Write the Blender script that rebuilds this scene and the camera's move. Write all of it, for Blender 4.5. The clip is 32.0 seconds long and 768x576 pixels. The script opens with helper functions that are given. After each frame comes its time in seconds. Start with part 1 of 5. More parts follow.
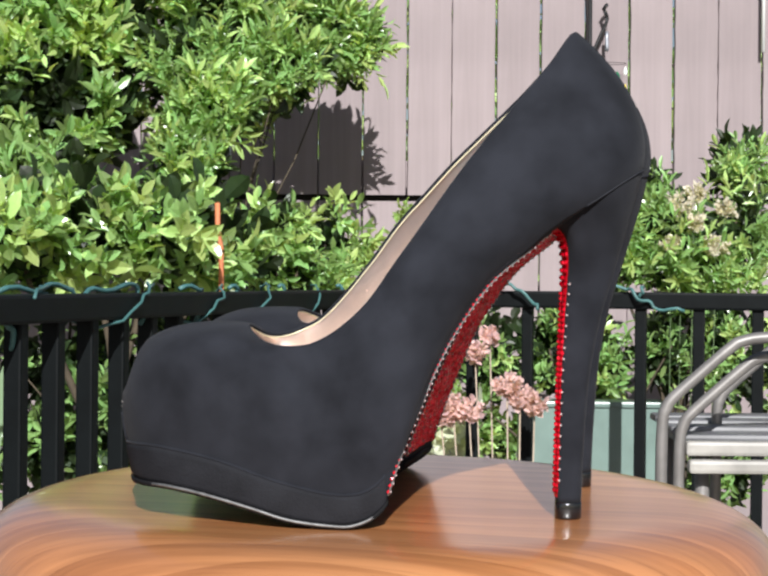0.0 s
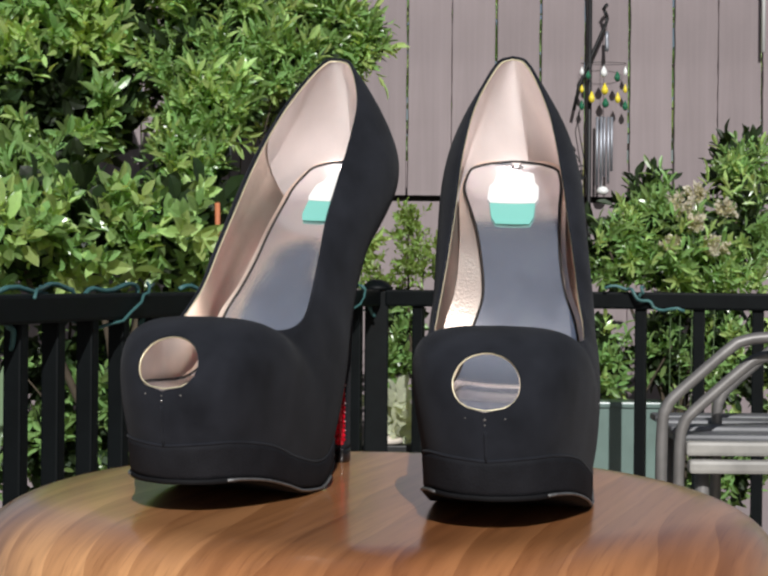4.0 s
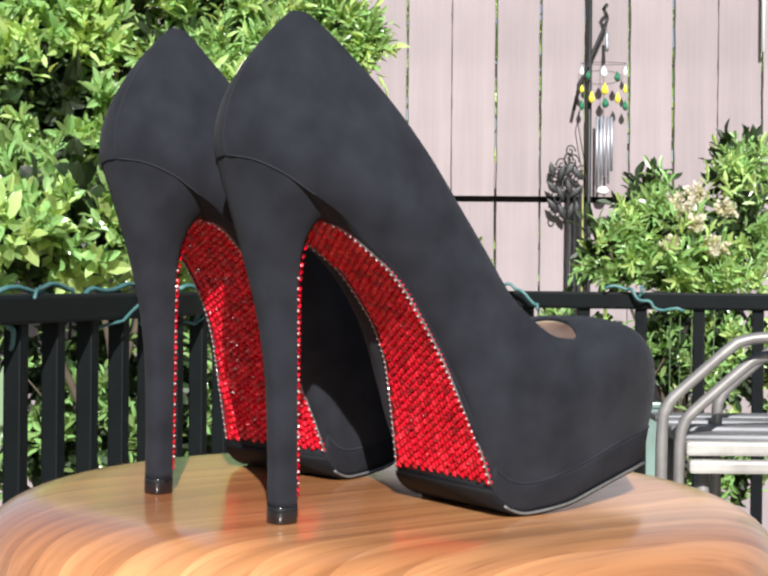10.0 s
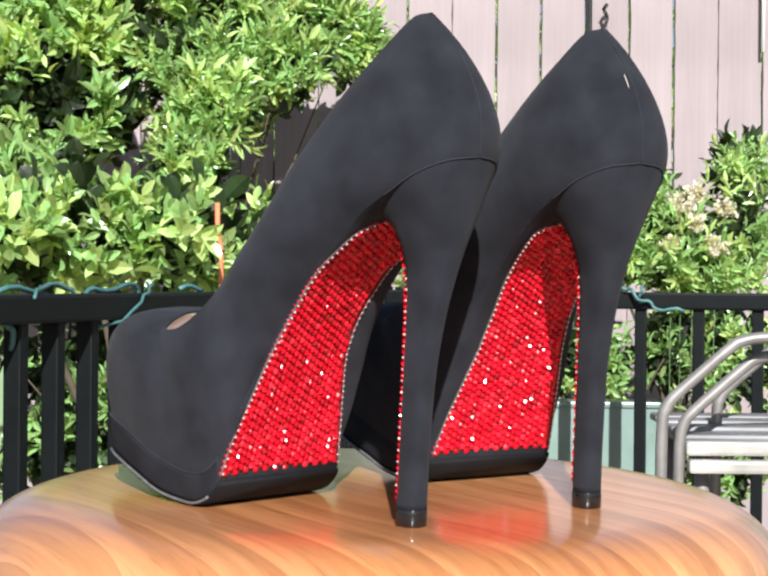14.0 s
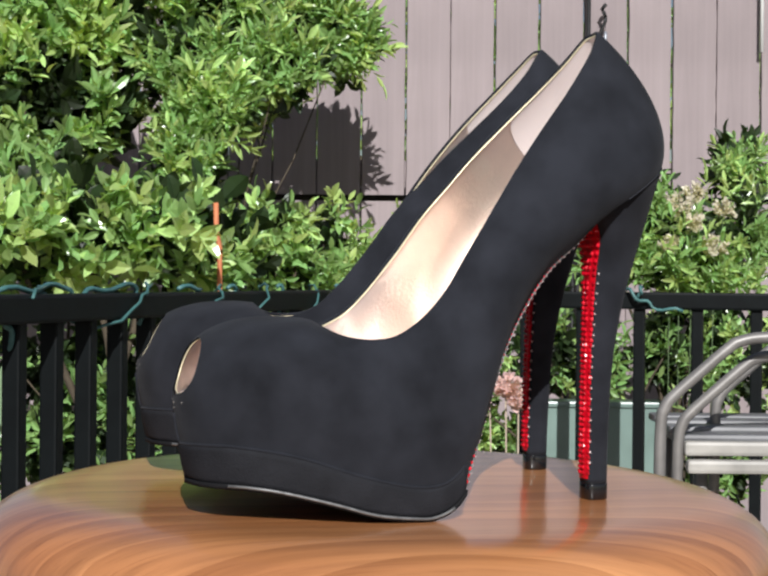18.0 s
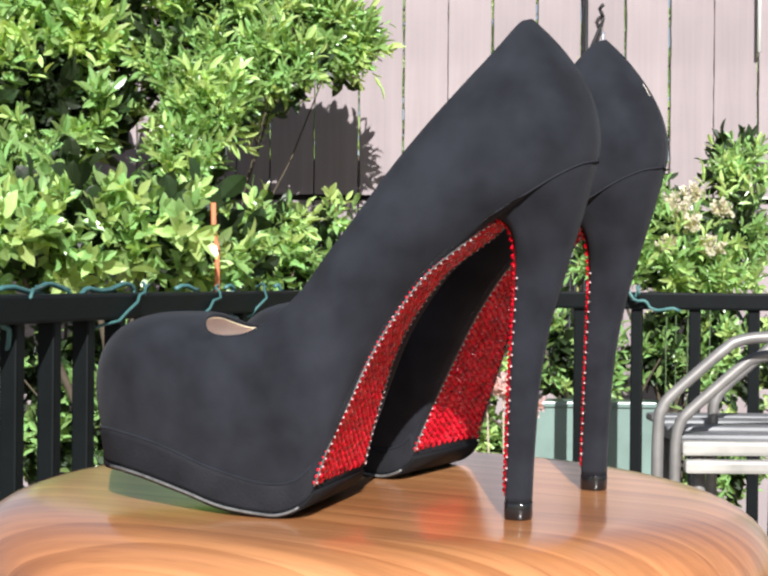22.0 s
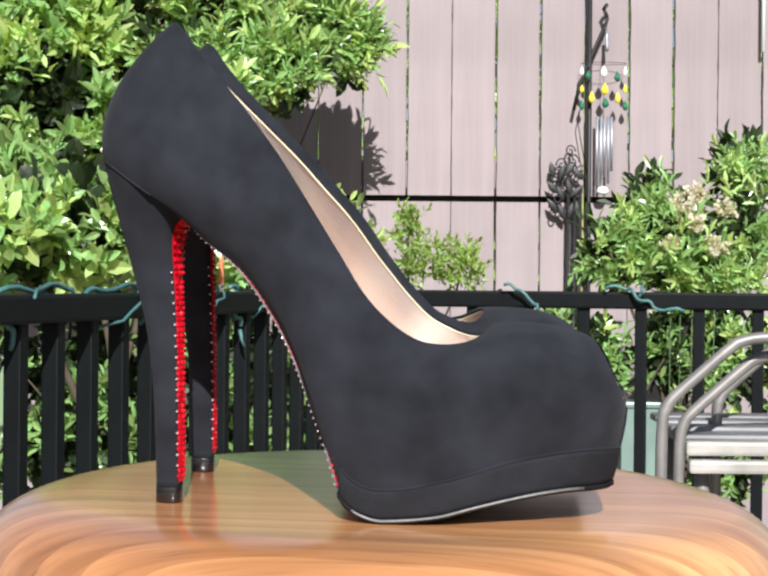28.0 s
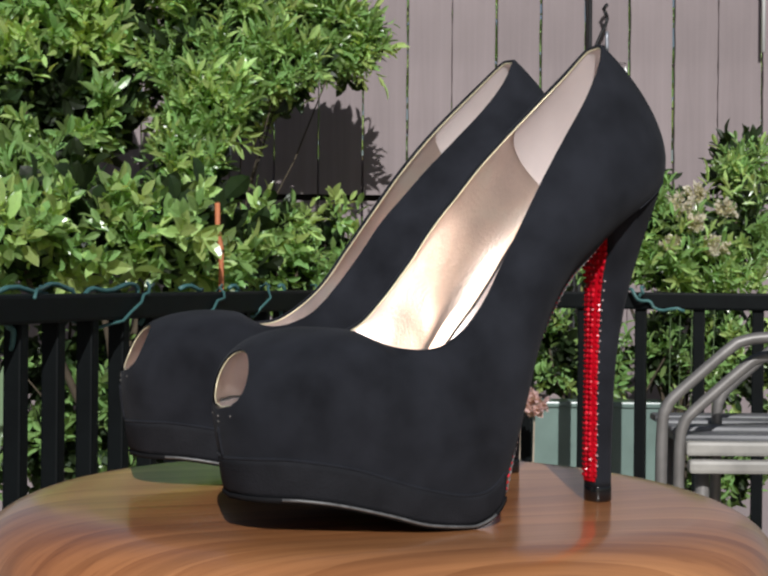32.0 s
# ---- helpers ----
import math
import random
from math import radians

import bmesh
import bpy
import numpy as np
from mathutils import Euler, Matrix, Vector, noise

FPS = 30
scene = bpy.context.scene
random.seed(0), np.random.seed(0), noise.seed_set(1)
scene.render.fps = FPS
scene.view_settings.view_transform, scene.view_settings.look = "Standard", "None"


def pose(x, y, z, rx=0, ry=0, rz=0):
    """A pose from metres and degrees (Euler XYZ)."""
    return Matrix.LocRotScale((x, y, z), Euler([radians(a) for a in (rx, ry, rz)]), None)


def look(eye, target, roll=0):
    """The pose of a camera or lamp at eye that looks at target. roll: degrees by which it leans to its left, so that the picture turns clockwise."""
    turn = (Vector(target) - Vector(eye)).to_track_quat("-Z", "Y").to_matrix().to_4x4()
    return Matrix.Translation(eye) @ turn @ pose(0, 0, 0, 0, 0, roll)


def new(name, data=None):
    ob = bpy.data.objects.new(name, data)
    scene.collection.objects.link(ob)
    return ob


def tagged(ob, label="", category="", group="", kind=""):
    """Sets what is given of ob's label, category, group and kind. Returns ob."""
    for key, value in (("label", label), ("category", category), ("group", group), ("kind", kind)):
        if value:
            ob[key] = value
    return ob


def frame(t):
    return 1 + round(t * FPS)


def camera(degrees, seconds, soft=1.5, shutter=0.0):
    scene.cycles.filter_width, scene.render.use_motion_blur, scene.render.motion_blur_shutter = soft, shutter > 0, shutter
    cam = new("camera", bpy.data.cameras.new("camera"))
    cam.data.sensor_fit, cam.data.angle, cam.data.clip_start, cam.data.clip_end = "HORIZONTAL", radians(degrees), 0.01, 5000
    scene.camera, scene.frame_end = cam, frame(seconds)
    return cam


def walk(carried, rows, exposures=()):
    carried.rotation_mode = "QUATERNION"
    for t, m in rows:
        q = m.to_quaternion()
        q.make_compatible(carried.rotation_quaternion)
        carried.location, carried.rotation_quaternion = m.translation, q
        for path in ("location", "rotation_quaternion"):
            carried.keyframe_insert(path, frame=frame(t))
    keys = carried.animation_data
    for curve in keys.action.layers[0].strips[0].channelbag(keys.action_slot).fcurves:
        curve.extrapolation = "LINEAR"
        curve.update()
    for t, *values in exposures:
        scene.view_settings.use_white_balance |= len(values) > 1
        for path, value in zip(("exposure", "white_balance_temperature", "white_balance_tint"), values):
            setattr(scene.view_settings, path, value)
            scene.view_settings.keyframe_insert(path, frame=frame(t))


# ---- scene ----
# ---- camera ----
cam = camera(24.215, 32.0, soft=2.55)
EYE = (0.0022, -0.8542, 1.0006)


def cam_pose(yaw):
    """The camera on its stand, swung by a small angle about the upright."""
    return pose(*EYE) @ pose(0, 0, 0, 0, 0, yaw) @ pose(0, 0, 0, 89.72, 0, 0) @ pose(0, 0, 0, 0, 0, 0.5)


SWAY = ((0.0, 0), (12.0, 0), (13.0, -4), (13.6, -1), (14.5, 0), (17.0, -3), (18.0, -3), (19.0, -7), (20.0, -8), (22.0, -8), (22.5, -3),
        (23.0, 8), (23.5, 9.5), (24.0, 14), (24.5, 9), (25.0, 5), (25.5, 2), (27.5, 0), (32.0, 0))
walk(cam, [(t, cam_pose(math.degrees(d / 3655.0))) for t, d in SWAY],
     exposures=((0.0, 0.50), (1.0, 0.25), (2.0, -0.25), (3.0, -0.50), (3.5, -0.48), (5.5, 0.05), (6.0, 0.03), (6.5, -0.25), (7.0, -0.42), (7.5, -0.15), (8.0, 0.22), (9.0, 0.65), (10.0, 0.80), (12.0, 0.85), (14.0, 0.95), (17.0, 0.85), (18.0, 0.20), (19.0, -0.45), (20.0, -0.45), (21.0, -0.05), (22.0, 0.85), (23.0, 1.10), (25.0, 0.90), (28.0, 0.70), (29.0, -0.25), (30.0, 0.02), (31.0, 0.10), (32.0, -0.38)))

# ---- light ----
SUN_AZ, SUN_EL = -86.5, 32.0      # the sun stands behind the camera
world = bpy.data.worlds.new("world")
scene.world = world
world.use_nodes = True
wn = world.node_tree
sky = wn.nodes.new("ShaderNodeTexSky")
sky.sky_type = 'NISHITA'
sky.sun_disc = False
sky.sun_elevation = radians(SUN_EL)
sky.sun_rotation = radians(90 - SUN_AZ)
wn.nodes["Background"].inputs[1].default_value = 0.052
wn.links.new(sky.outputs[0], wn.nodes["Background"].inputs[0])
sun_data = bpy.data.lights.new("sun", 'SUN')
sun_data.energy, sun_data.angle, sun_data.color = 5.0, radians(0.5), (1.0, 0.995, 0.99)
sun = new("sun", sun_data)
sv = Vector((math.cos(radians(SUN_AZ)) * math.cos(radians(SUN_EL)), math.sin(radians(SUN_AZ)) * math.cos(radians(SUN_EL)), math.sin(radians(SUN_EL))))
sun.matrix_world = look(sv * 20, (0, 0, 0))

# ---- materials ----


def mat(name, base=(0.5, 0.5, 0.5), rough=0.6, metal=0.0, var=0.0, scale=20.0, bump=0.0, bscale=200.0, spec=0.5, island=0.0, hue=1.0, coords="Object", **more):
    """A principled material with two scales of variation and a fine relief."""
    m = bpy.data.materials.new(name)
    m.use_nodes = True
    nt = m.node_tree
    N, L = nt.nodes, nt.links
    b = N["Principled BSDF"]
    b.inputs["Base Color"].default_value = (*base, 1)
    b.inputs["Roughness"].default_value = rough
    b.inputs["Metallic"].default_value = metal
    b.inputs["Specular IOR Level"].default_value = spec
    for k, v in more.items():
        b.inputs[k.replace("_", " ")].default_value = v
    tc = N.new("ShaderNodeTexCoord")
    if var or island:
        hsv = N.new("ShaderNodeHueSaturation")
        hsv.inputs["Color"].default_value = (*base, 1)
        val = N.new("ShaderNodeMath")
        val.operation = 'ADD'
        val.inputs[0].default_value = 1.0
        val.inputs[1].default_value = 0.0
        if var:
            n1 = N.new("ShaderNodeTexNoise")
            n1.inputs["Scale"].default_value = scale
            n1.inputs["Detail"].default_value = 6
            L.new(tc.outputs[coords], n1.inputs["Vector"])
            r1 = N.new("ShaderNodeMapRange")
            r1.inputs["From Min"].default_value, r1.inputs["From Max"].default_value = 0.3, 0.7
            r1.inputs["To Min"].default_value, r1.inputs["To Max"].default_value = 1 - var, 1 + var
            L.new(n1.outputs["Fac"], r1.inputs["Value"])
            L.new(r1.outputs[0], val.inputs[0])
        if island:
            g = N.new("ShaderNodeNewGeometry")
            r2 = N.new("ShaderNodeMapRange")
            r2.inputs["To Min"].default_value, r2.inputs["To Max"].default_value = -island, island
            L.new(g.outputs["Random Per Island"], r2.inputs["Value"])
            L.new(r2.outputs[0], val.inputs[1])
            r3 = N.new("ShaderNodeMapRange")
            r3.inputs["To Min"].default_value, r3.inputs["To Max"].default_value = 0.5 - 0.025 * hue, 0.5 + 0.02 * hue
            L.new(g.outputs["Random Per Island"], r3.inputs["Value"])
            L.new(r3.outputs[0], hsv.inputs["Hue"])
        L.new(val.outputs[0], hsv.inputs["Value"])
        L.new(hsv.outputs[0], b.inputs["Base Color"])
    if bump:
        n2 = N.new("ShaderNodeTexNoise")
        n2.inputs["Scale"].default_value = bscale
        n2.inputs["Detail"].default_value = 4
        L.new(tc.outputs[coords], n2.inputs["Vector"])
        bp = N.new("ShaderNodeBump")
        bp.inputs["Strength"].default_value = bump
        bp.inputs["Distance"].default_value = 0.002
        L.new(n2.outputs["Fac"], bp.inputs["Height"])
        L.new(bp.outputs[0], b.inputs["Normal"])
    return m


def leaf_mat(name, base, rough=0.38, island=0.45, trans=0.35):
    m = mat(name, base, rough, 0, 0.15, 9, 0.1, 60, 0.75, island)
    nt = m.node_tree
    b = nt.nodes["Principled BSDF"]
    out = nt.nodes["Material Output"]
    tr = nt.nodes.new("ShaderNodeBsdfTranslucent")
    tr.inputs["Color"].default_value = (min(1, base[0] * 2.2), min(1, base[1] * 1.9), base[2] * 1.1, 1)
    mx = nt.nodes.new("ShaderNodeMixShader")
    mx.inputs[0].default_value = trans
    nt.links.new(b.outputs[0], mx.inputs[1])
    nt.links.new(tr.outputs[0], mx.inputs[2])
    nt.links.new(mx.outputs[0], out.inputs["Surface"])
    return m


def wood_mat():
    m = bpy.data.materials.new("varnished_wood")
    m.use_nodes = True
    nt = m.node_tree
    N, L = nt.nodes, nt.links
    b = N["Principled BSDF"]
    tc = N.new("ShaderNodeTexCoord")
    mp = N.new("ShaderNodeMapping")
    mp.inputs["Scale"].default_value = (1.3, 6.5, 5.0)
    mp.inputs["Rotation"].default_value = (0, 0.12, -0.18)
    L.new(tc.outputs["Object"], mp.inputs["Vector"])
    n1 = N.new("ShaderNodeTexNoise")
    n1.inputs["Scale"].default_value, n1.inputs["Detail"].default_value, n1.inputs["Distortion"].default_value = 1.1, 2.5, 0.8
    L.new(mp.outputs[0], n1.inputs["Vector"])
    mp2 = N.new("ShaderNodeMapping")
    mp2.inputs["Scale"].default_value = (7.0, 170.0, 40.0)
    mp2.inputs["Rotation"].default_value = (0, 0.12, -0.18)
    L.new(tc.outputs["Object"], mp2.inputs["Vector"])
    n2 = N.new("ShaderNodeTexNoise")
    n2.inputs["Scale"].default_value, n2.inputs["Detail"].default_value = 1.0, 6
    L.new(mp2.outputs[0], n2.inputs["Vector"])
    cr = N.new("ShaderNodeValToRGB")
    e = cr.color_ramp.elements
    e[0].position, e[0].color = 0.28, (0.34, 0.128, 0.046, 1)
    e[1].position, e[1].color = 0.74, (0.68, 0.346, 0.142, 1)
    mid = e.new(0.52)
    mid.color = (0.52, 0.228, 0.086, 1)
    L.new(n1.outputs["Fac"], cr.inputs["Fac"])
    mxc = N.new("ShaderNodeMix")
    mxc.data_type, mxc.blend_type = 'RGBA', 'MULTIPLY'
    mxc.inputs["Factor"].default_value = 0.48
    cr2 = N.new("ShaderNodeValToRGB")
    cr2.color_ramp.elements[0].position, cr2.color_ramp.elements[0].color = 0.35, (0.50, 0.46, 0.43, 1)
    cr2.color_ramp.elements[1].position = 0.6
    L.new(n2.outputs["Fac"], cr2.inputs["Fac"])
    L.new(cr.outputs[0], mxc.inputs[6])
    L.new(cr2.outputs[0], mxc.inputs[7])
    sp = N.new("ShaderNodeSeparateXYZ")
    L.new(tc.outputs["Object"], sp.inputs[0])
    rg = N.new("ShaderNodeMapRange")
    rg.inputs["From Min"].default_value, rg.inputs["From Max"].default_value = -0.2, 0.2
    L.new(sp.outputs["Y"], rg.inputs["Value"])
    st = N.new("ShaderNodeValToRGB")
    se = st.color_ramp.elements
    staves = ((0.20, (0.98, 1.03, 1.12)), (0.34, (1.34, 1.46, 1.62)), (0.47, (1.16, 1.20, 1.28)), (0.62, (1.08, 1.08, 1.1)), (0.76, (1.12, 1.10, 1.12)), (1.0, (1.04, 1.05, 1.12)))
    se[0].position, se[0].color = 0.0, (*staves[0][1], 1)
    se[1].position, se[1].color = 1.0, (*staves[-1][1], 1)
    for (end, c0), (_, c1) in zip(staves, staves[1:]):
        se.new(end - 0.012).color = (*c0, 1)
        se.new(end + 0.012).color = (*c1, 1)
    L.new(rg.outputs[0], st.inputs["Fac"])
    stave = N.new("ShaderNodeMix")
    stave.data_type, stave.blend_type = 'RGBA', 'MULTIPLY'
    stave.inputs["Factor"].default_value = 1.0
    # arched figure of the wood and short dark pores
    mp3 = N.new("ShaderNodeMapping")
    mp3.inputs["Scale"].default_value = (0.35, 1.0, 1.0)
    mp3.inputs["Rotation"].default_value = (0, 0.12, -0.10)
    L.new(tc.outputs["Object"], mp3.inputs["Vector"])
    wv = N.new("ShaderNodeTexWave")
    wv.wave_type, wv.bands_direction, wv.wave_profile = 'BANDS', 'Y', 'SAW'
    wv.inputs["Scale"].default_value, wv.inputs["Distortion"].default_value = 13.0, 9.0
    wv.inputs["Detail"].default_value, wv.inputs["Detail Scale"].default_value = 2.0, 0.7
    L.new(mp3.outputs[0], wv.inputs["Vector"])
    mp4 = N.new("ShaderNodeMapping")
    mp4.inputs["Scale"].default_value = (26.0, 620.0, 90.0)
    mp4.inputs["Rotation"].default_value = (0, 0.12, -0.18)
    L.new(tc.outputs["Object"], mp4.inputs["Vector"])
    n4 = N.new("ShaderNodeTexNoise")
    n4.inputs["Scale"].default_value, n4.inputs["Detail"].default_value = 1.0, 2
    L.new(mp4.outputs[0], n4.inputs["Vector"])
    figure = mxc.outputs[2]
    for fac, lo, hi, dark in ((wv.outputs["Fac"], 0.0, 1.0, (0.74, 0.69, 0.65)), (n4.outputs["Fac"], 0.30, 0.42, (0.80, 0.76, 0.74))):
        rp = N.new("ShaderNodeValToRGB")
        rp.color_ramp.elements[0].position, rp.color_ramp.elements[0].color = lo, (*dark, 1)
        rp.color_ramp.elements[1].position = hi
        L.new(fac, rp.inputs["Fac"])
        mz = N.new("ShaderNodeMix")
        mz.data_type, mz.blend_type = 'RGBA', 'MULTIPLY'
        mz.inputs["Factor"].default_value = 1.0
        L.new(figure, mz.inputs[6])
        L.new(rp.outputs[0], mz.inputs[7])
        figure = mz.outputs[2]
    L.new(figure, stave.inputs[6])
    L.new(st.outputs[0], stave.inputs[7])
    L.new(stave.outputs[2], b.inputs["Base Color"])
    b.inputs["Roughness"].default_value = 0.34
    b.inputs["Coat Weight"].default_value = 1.0
    b.inputs["Coat IOR"].default_value = 1.42
    b.inputs["Coat Roughness"].default_value = 0.16
    bp = N.new("ShaderNodeBump")
    bp.inputs["Strength"].default_value, bp.inputs["Distance"].default_value = 0.05, 0.001
    L.new(n2.outputs["Fac"], bp.inputs["Height"])
    L.new(bp.outputs[0], b.inputs["Normal"])
    return m


def fence_mat():
    m = mat("painted_fence", (0.272, 0.225, 0.226), 0.75, 0, 0.10, 3.0, 0.25, 40, 0.3)
    nt = m.node_tree
    N, L = nt.nodes, nt.links
    hsv = [n for n in N if n.type == 'HUE_SAT'][0]
    tc = [n for n in N if n.type == 'TEX_COORD'][0]
    mp = N.new("ShaderNodeMapping")
    mp.inputs["Scale"].default_value = (45.0, 1.0, 1.6)
    L.new(tc.outputs["Object"], mp.inputs["Vector"])
    n = N.new("ShaderNodeTexNoise")
    n.inputs["Scale"].default_value, n.inputs["Detail"].default_value, n.inputs["Distortion"].default_value = 1.0, 6, 0.6
    L.new(mp.outputs[0], n.inputs["Vector"])
    oi = N.new("ShaderNodeObjectInfo")
    ro = N.new("ShaderNodeMapRange")
    ro.inputs["To Min"].default_value, ro.inputs["To Max"].default_value = 0.93, 1.07
    L.new(oi.outputs["Random"], ro.inputs["Value"])
    r = N.new("ShaderNodeMapRange")
    r.inputs["From Min"].default_value, r.inputs["From Max"].default_value = 0.3, 0.7
    r.inputs["To Min"].default_value, r.inputs["To Max"].default_value = 0.92, 1.07
    L.new(n.outputs["Fac"], r.inputs["Value"])
    mu = N.new("ShaderNodeMath")
    mu.operation = 'MULTIPLY'
    L.new(r.outputs[0], mu.inputs[0])
    L.new(ro.outputs[0], mu.inputs[1])
    old = hsv.inputs["Value"].links[0].from_socket
    mu2 = N.new("ShaderNodeMath")
    mu2.operation = 'MULTIPLY'
    L.new(old, mu2.inputs[0])
    L.new(mu.outputs[0], mu2.inputs[1])
    L.new(mu2.outputs[0], hsv.inputs["Value"])
    return m


def ruby_mat():
    """Faceted red stones, each a little different in depth of colour."""
    m = mat("red_crystal", (0.50, 0.003, 0.012), 0.18, 0.0, 0, spec=0.32)
    nt = m.node_tree
    N, L = nt.nodes, nt.links
    g, oi = N.new("ShaderNodeNewGeometry"), N.new("ShaderNodeObjectInfo")
    add = N.new("ShaderNodeMath")
    add.operation = 'ADD'
    L.new(g.outputs["Random Per Island"], add.inputs[0])
    L.new(oi.outputs["Random"], add.inputs[1])
    fr = N.new("ShaderNodeMath")
    fr.operation = 'FRACT'
    L.new(add.outputs[0], fr.inputs[0])
    cr = N.new("ShaderNodeValToRGB")
    e = cr.color_ramp.elements
    e[0].position, e[0].color = 0.0, (0.25, 0.004, 0.010, 1)
    e[1].position, e[1].color = 1.0, (0.72, 0.020, 0.040, 1)
    for p, c in ((0.35, (0.46, 0.003, 0.014, 1)), (0.85, (0.58, 0.007, 0.022, 1))):
        e.new(p).color = c
    L.new(fr.outputs[0], cr.inputs["Fac"])
    L.new(cr.outputs[0], N["Principled BSDF"].inputs["Base Color"])
    return m


SUEDE = mat("black_suede", (0.0162, 0.0174, 0.0222), 0.95, 0, 0.34, 46, 0.22, 2600, 0.12, Sheen_Weight=0.035, Sheen_Roughness=0.5)
BAND = mat("black_leather_band", (0.0130, 0.0135, 0.0165), 0.8, 0, 0.22, 80, 0.2, 900, 0.15)
EDGE = mat("grey_sole_edge", (0.13, 0.13, 0.13), 0.45, 0.3, 0.3, 300)
RUBBER = mat("black_rubber", (0.008, 0.008, 0.009), 0.75, 0, 0.1, 100, 0.1, 500, 0.12)
TIP = mat("glossy_black_plastic", (0.008, 0.008, 0.009), 0.12, 0, 0, spec=0.6)
LINING = mat("champagne_metallic_leather", (0.97, 0.80, 0.69), 0.40, 0.92, 0.10, 40, 0.12, 700)
SOCK = mat("pearl_metallic_insole", (0.97, 0.95, 0.99), 0.15, 0.90, 0.16, 45, 0.03, 900)
# paler than the suede: light caught on the folded seam edge, put into colour
SEAM = mat("light_catching_seam", (0.024, 0.025, 0.030), 0.9, 0, 0.2, 60, 0.2, 2600, 0.12)
GRIP = mat("pale_pink_lining_leather", (0.95, 0.84, 0.81), 0.36, 0.35, 0.05, 40, 0.08, 700)
WELT = mat("cream_piping", (0.75, 0.66, 0.45), 0.35, 0.3)
# dark brown that paints the shade in the crevice beside the insole
SHADOWGAP = mat("crevice_shade", (0.018, 0.013, 0.011), 0.75, 0, 0.2, 90)
PALESTEM = mat("pale_pink_stem", (0.36, 0.29, 0.22), 0.6, 0, 0.15, 40)
RUBY = ruby_mat()
REDBASE = mat("red_sole_lacquer", (0.50, 0.003, 0.012), 0.3, 0.0, 0.2, 300)
CLEAR = mat("clear_crystal", (0.68, 0.54, 0.54), 0.10, 0.4, 0, spec=0.9)
GLUE = mat("dried_glue", (0.16, 0.15, 0.14), 0.12, 0, 0.1, 60, spec=0.8)
PAPER = mat("white_paper", (0.82, 0.82, 0.80), 0.6, 0, 0.03, 50)
TEALPAPER = mat("turquoise_paper", (0.21, 0.56, 0.49), 0.6, 0, 0.03, 50)
WOOD = wood_mat()
FENCE = fence_mat()
RAIL = mat("black_painted_metal", (0.0030, 0.0042, 0.0046), 0.5, 0, 0.25, 30, 0.1, 300, 0.14)
WIRE = mat("teal_wire", (0.050, 0.135, 0.130), 0.5, 0, 0.2, 60)
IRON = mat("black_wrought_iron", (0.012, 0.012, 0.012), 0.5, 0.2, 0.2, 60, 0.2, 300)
STAKE = mat("yellow_green_bamboo", (0.27, 0.27, 0.09), 0.6, 0, 0.6, 14)
ALU = mat("grey_aluminium", (0.20, 0.188, 0.178), 0.45, 0.3, 0.2, 30)
STEEL = mat("silver_tube", (0.40, 0.42, 0.46), 0.5, 0.8, 0.15, 30)
# both straps are mottled: dappled shade on the slats, painted into the colour
STRAP = mat("dappled_white_strap", (0.29, 0.275, 0.25), 0.5, 0, 0.34, 11)
GREYSTRAP = mat("dappled_grey_strap", (0.13, 0.13, 0.135), 0.5, 0, 0.40, 9)
GLAZE = mat("pale_green_glaze", (0.16, 0.225, 0.20), 0.28, 0, 0.12, 12)
TERRA = mat("terracotta_stick", (0.48, 0.16, 0.07), 0.7, 0, 0.2, 30)
STONE = mat("pale_stone", (0.62, 0.55, 0.47), 0.8, 0, 0.15, 40, 0.3, 90)
GLASSY = mat("yellow_glass", (0.85, 0.68, 0.05), 0.1, 0, spec=0.8)
GLASSG = mat("green_glass", (0.02, 0.14, 0.07), 0.1, 0, spec=0.8)
GLASSW = mat("white_glass", (0.85, 0.85, 0.82), 0.1, 0, spec=0.8)
BARK = mat("brown_bark", (0.06, 0.045, 0.028), 0.85, 0, 0.3, 40, 0.5, 90)
SOIL = mat("brown_soil", (0.09, 0.065, 0.045), 0.95, 0, 0.3, 14, 0.6, 60)
DECK = mat("weathered_deck", (0.23, 0.19, 0.155), 0.8, 0, 0.25, 9, 0.3, 80)
LEAF = leaf_mat("hedge_leaf", (0.225, 0.365, 0.128), 0.27)
LEAFY = leaf_mat("yellow_green_leaf", (0.41, 0.56, 0.20), 0.27)
# near-black green: the shade inside the shrubs is put into the leaf colour
LEAFSHADE = leaf_mat("shaded_leaf", (0.022, 0.042, 0.012), 0.5)
FEATHER = leaf_mat("feathery_leaf", (0.22, 0.32, 0.08), 0.45)
PALELEAF = leaf_mat("variegated_leaf", (0.62, 0.66, 0.50), 0.5, 0.15)
STRAPLEAF = leaf_mat("pale_strap_leaf", (0.26, 0.38, 0.22), 0.5, 0.1)
STEM = mat("green_stem", (0.06, 0.10, 0.035), 0.6, 0, 0.2, 30)
PETAL = leaf_mat("dried_pink_petal", (0.66, 0.43, 0.43), 0.7, 0.3)
CREAM = leaf_mat("cream_petal", (0.60, 0.53, 0.45), 0.7, 0.3)

# ---- mesh helpers ----


